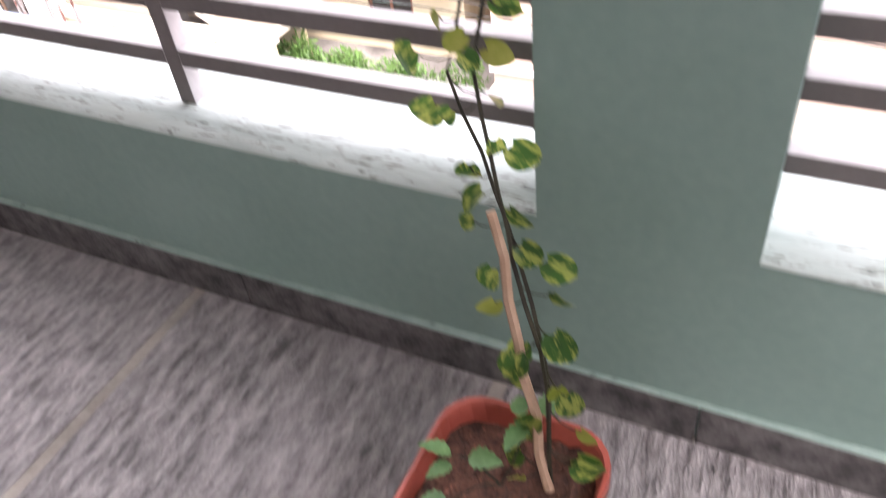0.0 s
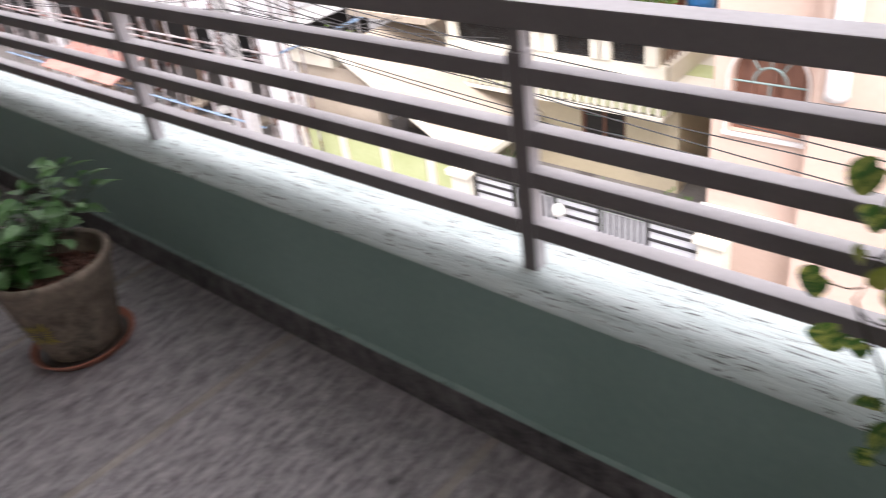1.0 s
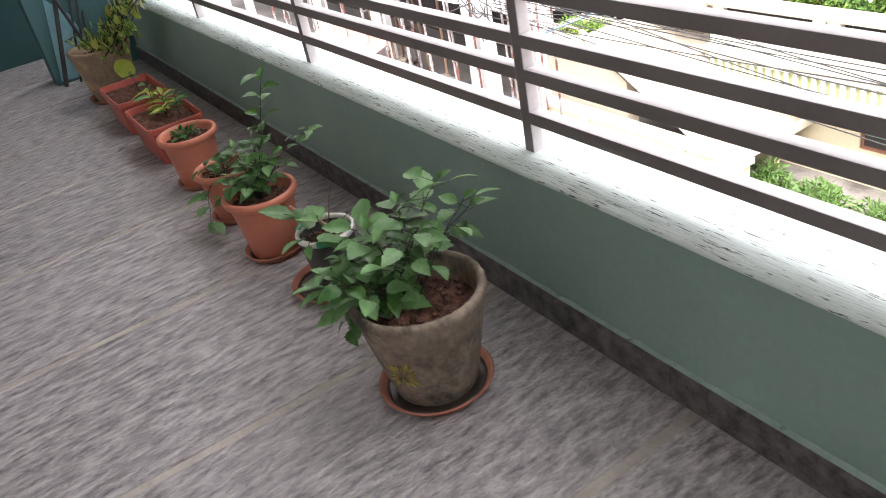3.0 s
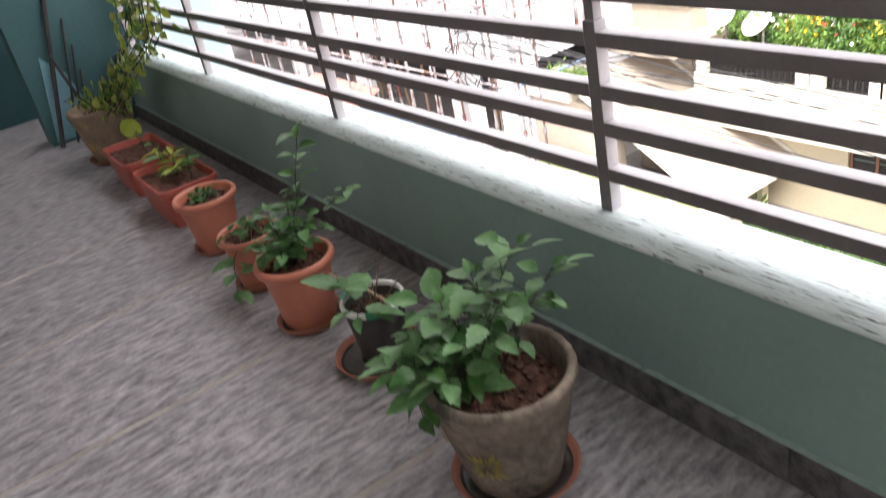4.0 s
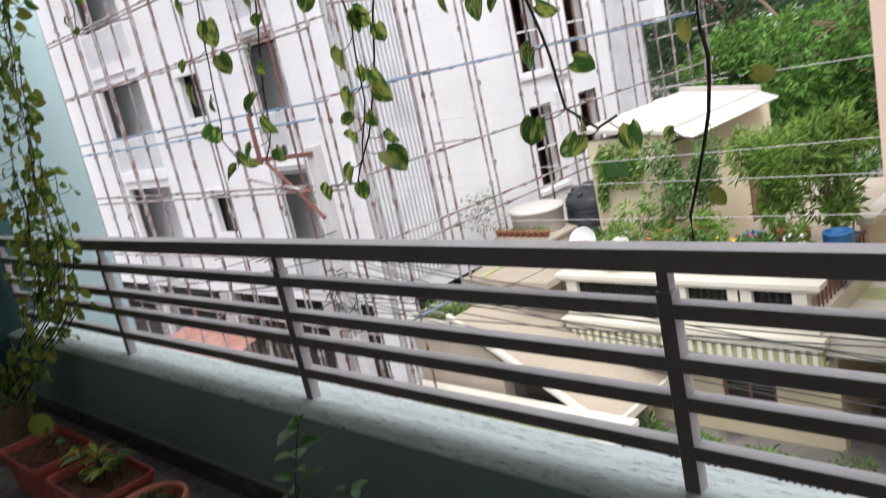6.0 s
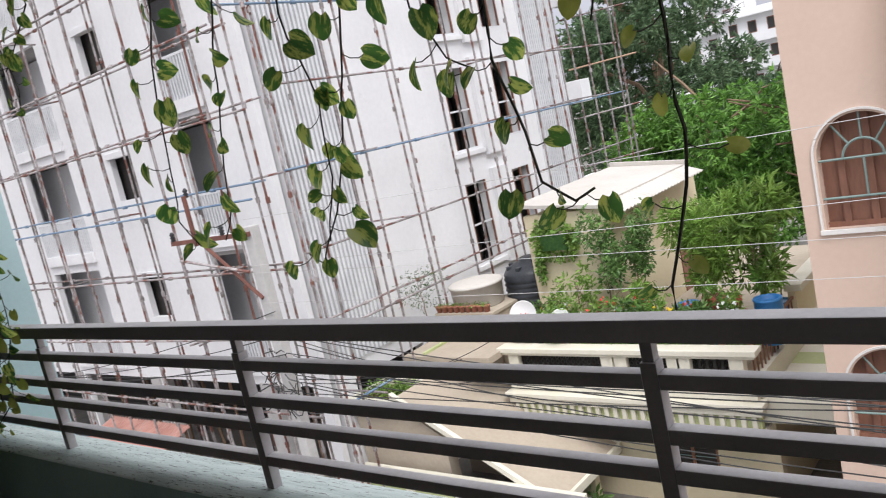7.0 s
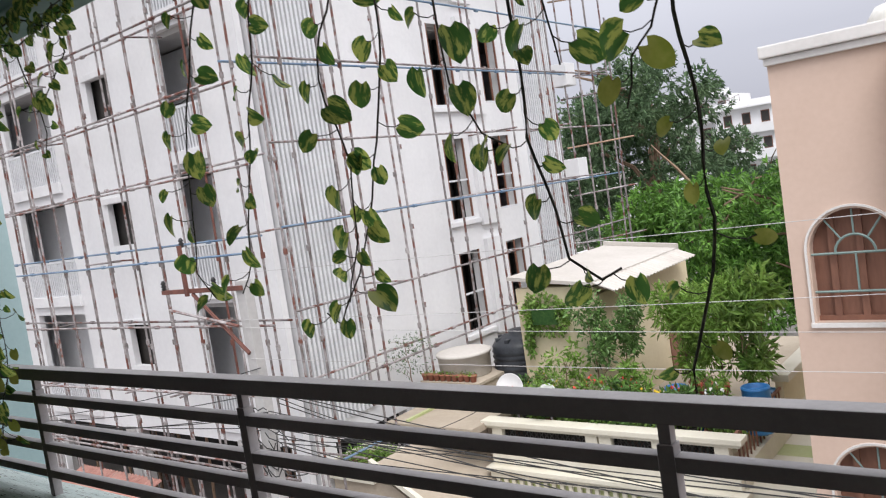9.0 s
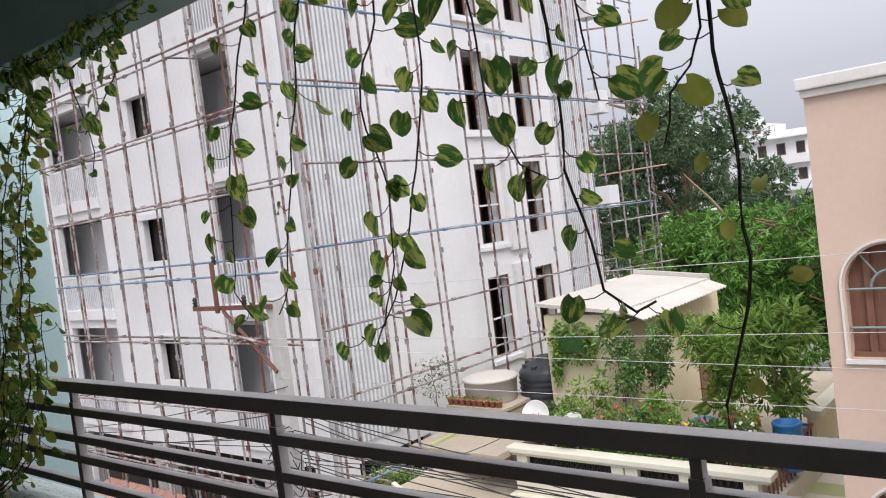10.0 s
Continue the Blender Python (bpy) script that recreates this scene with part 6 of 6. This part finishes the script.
for x, y, hh, rr, sd in SH:
    potted((x, y, FT), hh + 0.3, rr, sd, "leafy green shrub on the roof terrace", 420, 0.13 if sd % 3 else 0.17, ("bush_leaf", "orchard_leaf", "lime_leaf", "bush_leaf")[sd % 4],
           ("brick_red", "black_plastic", "brick_red", "barrel")[sd % 4], 0.2, 0.34, 0.15, ratio=0.4 if sd % 2 else 0.3)
# slim citrus trees, a lime-coloured feathery sapling and a drooping mango sapling
potted((-7.3, 13.4, FT), 2.5, 0.42, 31, "slim dark-leaved citrus tree with a bare trunk", 1500, 0.11, "orchard_leaf", trunk=0.5, category="tree", ratio=0.45)
potted((-6.72, 13.6, FT), 2.55, 0.42, 32, "slim dark-leaved citrus tree with a bare trunk", 1500, 0.11, "orchard_leaf", trunk=0.45, category="tree", ratio=0.45)
potted((-5.75, 14.2, FT), 2.5, 0.6, 33, "feathery lime-green sapling on the roof terrace", 1500, 0.2, "lime_leaf", trunk=0.35, category="tree", ratio=0.22)
potted((-5.2, 14.6, FT), 2.6, 0.6, 34, "feathery lime-green sapling on the roof terrace", 1200, 0.2, "lime_leaf", trunk=0.3, category="tree", ratio=0.24)
potted((-4.5, 15.3, FT), 2.45, 0.65, 35, "young mango tree with long drooping leaves", 1200, 0.3, "bush_leaf", tub="barrel", trunk=0.3, category="tree", ratio=0.24)
potted((-4.6, 14.4, FT), 2.0, 0.45, 36, "young mango tree with long drooping leaves", 600, 0.28, "bush_leaf", tub="barrel", trunk=0.3, category="tree", ratio=0.24)
potted((-6.2, 15.8, FT), 2.3, 0.7, 37, "leafy sapling beside the terrace room", 1300, 0.18, "bush_leaf", trunk=0.3, category="tree", ratio=0.3)
AGAVE = leaf_mesh("blade", 0.42, 0.07, M["lime_leaf"], fold=0.5, droop=0.45, rows=8)
for x, y, k in ((-5.2, 13.3, 16), (-5.65, 13.2, 13), (-4.75, 13.2, 12)):
    ag = thing("rosette_plant", (x, y, FT), "pale striped rosette plant in a clay pot", "plant", "rosette plants")
    part("pot", lathed([(0.14, 0), (0.15, 0.01), (0.2, 0.5), (0.22, 0.52), (0.22, 0.58), (0.18, 0.58), (0.17, 0.52), (0.03, 0.5)], 20), M["brick_red"], ag, smooth=True)
    for i in range(k):
        a, up = i * 2.4, 0.25 + 1.1 * ((i * 7) % k) / k
        share("leaf", AGAVE, ag, aim((math.cos(a) * 0.03, math.sin(a) * 0.03, 0.56 + 0.01 * i), (math.cos(a), math.sin(a), up), 0.0, rs.uniform(0.8, 1.15)))
rp = thing("red_flower_pot", (-5.05, 13.7, FT), "large red plastic flower pot on the terrace", "plant pot")
part("body", lathed([(0.2, 0), (0.21, 0.02), (0.27, 0.75), (0.3, 0.78), (0.3, 0.92), (0.26, 0.92), (0.25, 0.85), (0.05, 0.83)], 26), M["red_plastic"], rp, smooth=True)
for x, y, r in ((-4.25, 13.7, 0.27), (-5.75, 13.5, 0.23), (-6.9, 12.95, 0.2)):
    b = thing("plastic_barrel", (x, y, FT), "blue plastic barrel on the terrace", "barrel", "blue barrels")
    part("drum", lathed([(r * 0.93, 0), (r, 0.05), (r, 0.3), (r * 1.03, 0.32), (r, 0.34), (r, 0.58), (r * 1.03, 0.6), (r, 0.62), (r * 0.97, 0.84), (r * 1.02, 0.86), (r * 0.98, 0.9), (r * 0.8, 0.9), (r * 0.78, 0.82), (0.05, 0.82)], 28), M["barrel"], b, smooth=True)
for i in range(22):
    x, y = rs.uniform(-9.0, -4.5), rs.uniform(12.5, 12.9)
    f = thing("flowering_plant", (x, y, FT), "low flowering plant behind the parapet", "plant", "flowering plants")
    hh = rs.uniform(0.75, 1.15)
    foliage("foliage", [((0, 0, hh * 0.6), (0.28, 0.22, hh * 0.4))], 300, 0.11, ("bush_leaf", "lime_leaf", "orchard_leaf")[i % 3], f, 100 + i)
    foliage("petals", [((0, 0, hh * 0.9), (0.25, 0.2, hh * 0.2))], 34, 0.075, ("flower_yellow", "flower_red", "dish")[i % 3], f, 200 + i, 0.9)
fern = thing("planter_shrubs", (-11.97, 10.72, -4.24), "bright green shrubs filling the planter box", "plant")
foliage("foliage", [((-0.35, 0, 0.1), (0.3, 0.45, 0.2)), ((0.1, 0, 0.08), (0.35, 0.45, 0.2)), ((0.35, 0.1, 0.1), (0.22, 0.4, 0.2))], 900, 0.09, "bush_leaf", fern, 77)
# ground garden behind the gate
for i in range(12):
    x = -9.2 + i * 0.5 + rs.uniform(-0.15, 0.15)
    s = thing("garden_shrub", (x, 11.2 + rs.uniform(-0.4, 0.5), G), "green garden shrub behind the gate", "plant", "garden shrubs")
    hh = rs.uniform(0.35, 0.85)
    limbs(s, hh * 0.7, 0.02, 0.3, 4, seed=300 + i)
    foliage("foliage", [((0, 0, hh * 0.7), (0.38, 0.38, hh * 0.35)), ((0.15, -0.1, hh * 0.4), (0.35, 0.35, hh * 0.3))], 420, 0.2 if i % 3 == 0 else 0.13, "orchard_leaf", s, 320 + i, 0.35)


# ---------- trees and far houses ----------
def tree(at, h, r, n, leaf, mat, seed, label, blobs=16, flat=0.7):
    t = thing("tree", at, label, "tree", "trees behind the roofs")
    limbs(t, h * 0.8, 0.02 * h + 0.05, r * 0.7, 8, seed=seed)
    g = random.Random(seed)
    bl = []
    for i in range(blobs * 2):
        a, q = g.uniform(0, 6.3), math.sqrt(g.random()) * r * 0.9
        rr = r * g.uniform(0.13, 0.27)
        top = h * (1 - 0.32 * (q / r) ** 2) - rr * flat
        bl.append(((math.cos(a) * q, math.sin(a) * q, top - g.random() ** 1.6 * h * 0.42), (rr, rr, rr * flat)))
    foliage("crown", bl, int(n * 1.7), leaf * 0.85, mat, t, seed, 0.3, spray=7, inner=0.25)
    return t


tree((-10.5, 30, G), 8.2, 5.0, 15000, 0.36, "tree_leaf", 21, "broad bright green mango tree", 26)
tree((-5.8, 27, G), 8.1, 4.3, 13000, 0.34, "tree_leaf", 22, "broad bright green mango tree", 24)
tree((-3.0, 31, G), 8.0, 4.5, 9000, 0.36, "tree_leaf", 23, "broad green tree behind the pink house", 22)
tree((-17.6, 41, G), 15.2, 5.6, 19000, 0.40, "tree_leaf_dark", 24, "tall dusty green tree behind the roofs", 30, 0.9)
tree((-13.2, 44, G), 7.6, 4.5, 9000, 0.42, "tree_leaf_dark", 25, "tall dusty green tree behind the roofs", 22)
tree((-23, 46, G), 13.0, 6.0, 8000, 0.45, "tree_leaf_dark", 26, "tall dusty green tree behind the roofs", 22)
tree((-15.0, 52, G), 7.8, 6.0, 7000, 0.5, "tree_leaf_dark", 27, "tall dusty green tree behind the roofs", 20)
for k in range(9):
    tree((-75 + k * 15 + rs.uniform(-4, 4), 85 + rs.uniform(-6, 10), G), rs.uniform(6.5, 8.5), 8.5, 2500, 0.8, "tree_leaf_dark", 60 + k, "distant green trees along the horizon", 14)
sap = thing("roof_sapling", (-12.0, 12.6, -3.0), "thin feathery sapling beside the tanks", "tree")
limbs(sap, 1.1, 0.015, 0.5, 7, seed=91, start=0.1)
foliage("foliage", [((-0.3, 0, 0.8), (0.5, 0.4, 0.35)), ((0.3, 0, 1.0), (0.45, 0.4, 0.3)), ((0, 0, 0.5), (0.6, 0.4, 0.3))], 420, 0.09, "tree_leaf_dark", sap, 92, 0.3)


def far_house(at, w, d, storeys, label, mat="white_render", turn=0):
    hs = thing("distant_house", at, label, "house", "distant houses", turn=turn)
    hh = storeys * 3.1
    part("wall", boxed(-w / 2, w / 2, 0, d, 0, hh), M[mat], hs)
    part("parapet", boxed(-w / 2 - 0.1, w / 2 + 0.1, -0.1, 0.1, hh + 0.003, hh + 0.7), M[mat], hs)
    for s in range(storeys):
        part("balcony", boxed(-w / 2 - 0.1, w / 2 + 0.1, -1.0, -0.003, s * 3.1 + 2.9, s * 3.1 + 3.9 if s < storeys - 1 else s * 3.1 + 3.1), M[mat], hs)
        for k in range(int(w / 2.2)):
            x = -w / 2 + 1.0 + k * 2.2
            wn_ = part("window", boxed(x, x + 1.0, -0.04, -0.004, s * 3.1 + 0.9, s * 3.1 + 2.3), M["brown_wood"], hs)
            part("pane", boxed(x + 0.08, x + 0.92, -0.06, -0.042, s * 3.1 + 1.0, s * 3.1 + 2.2), M["painted_dark"], wn_)
    return hs


far_house((-36.0, 100, G - 0.4), 9, 9, 5, "white house with balconies beyond the trees")
far_house((-29.0, 97, G + 0.6), 7, 9, 4, "grey-white house with terrace guard beyond the trees")
far_house((-30, 70, G), 12, 9, 2, "white house beyond the trees")
far_house((4, 70, G), 14, 9, 2, "cream house beyond the trees", "cream")
tw = thing("roof_stair_frame", (-31, 98.5, G + 13.0), "thin metal stair frame on a distant roof", "stair")
for k in range(5):
    part("bar", tube(bmesh.new(), [(-1.2 + k * 0.6, 0, 0), (-1.2 + k * 0.6, 0, 1.6)], 0.04, 5), M["steel"], tw)
part("bar", tube(bmesh.new(), [(-1.2, 0, 1.6), (1.2, 0, 0.4)], 0.04, 5), M["steel"], tw)
part("bar", tube(bmesh.new(), [(-1.2, 0, 0.9), (1.2, 0, 1.6)], 0.04, 5), M["steel"], tw)
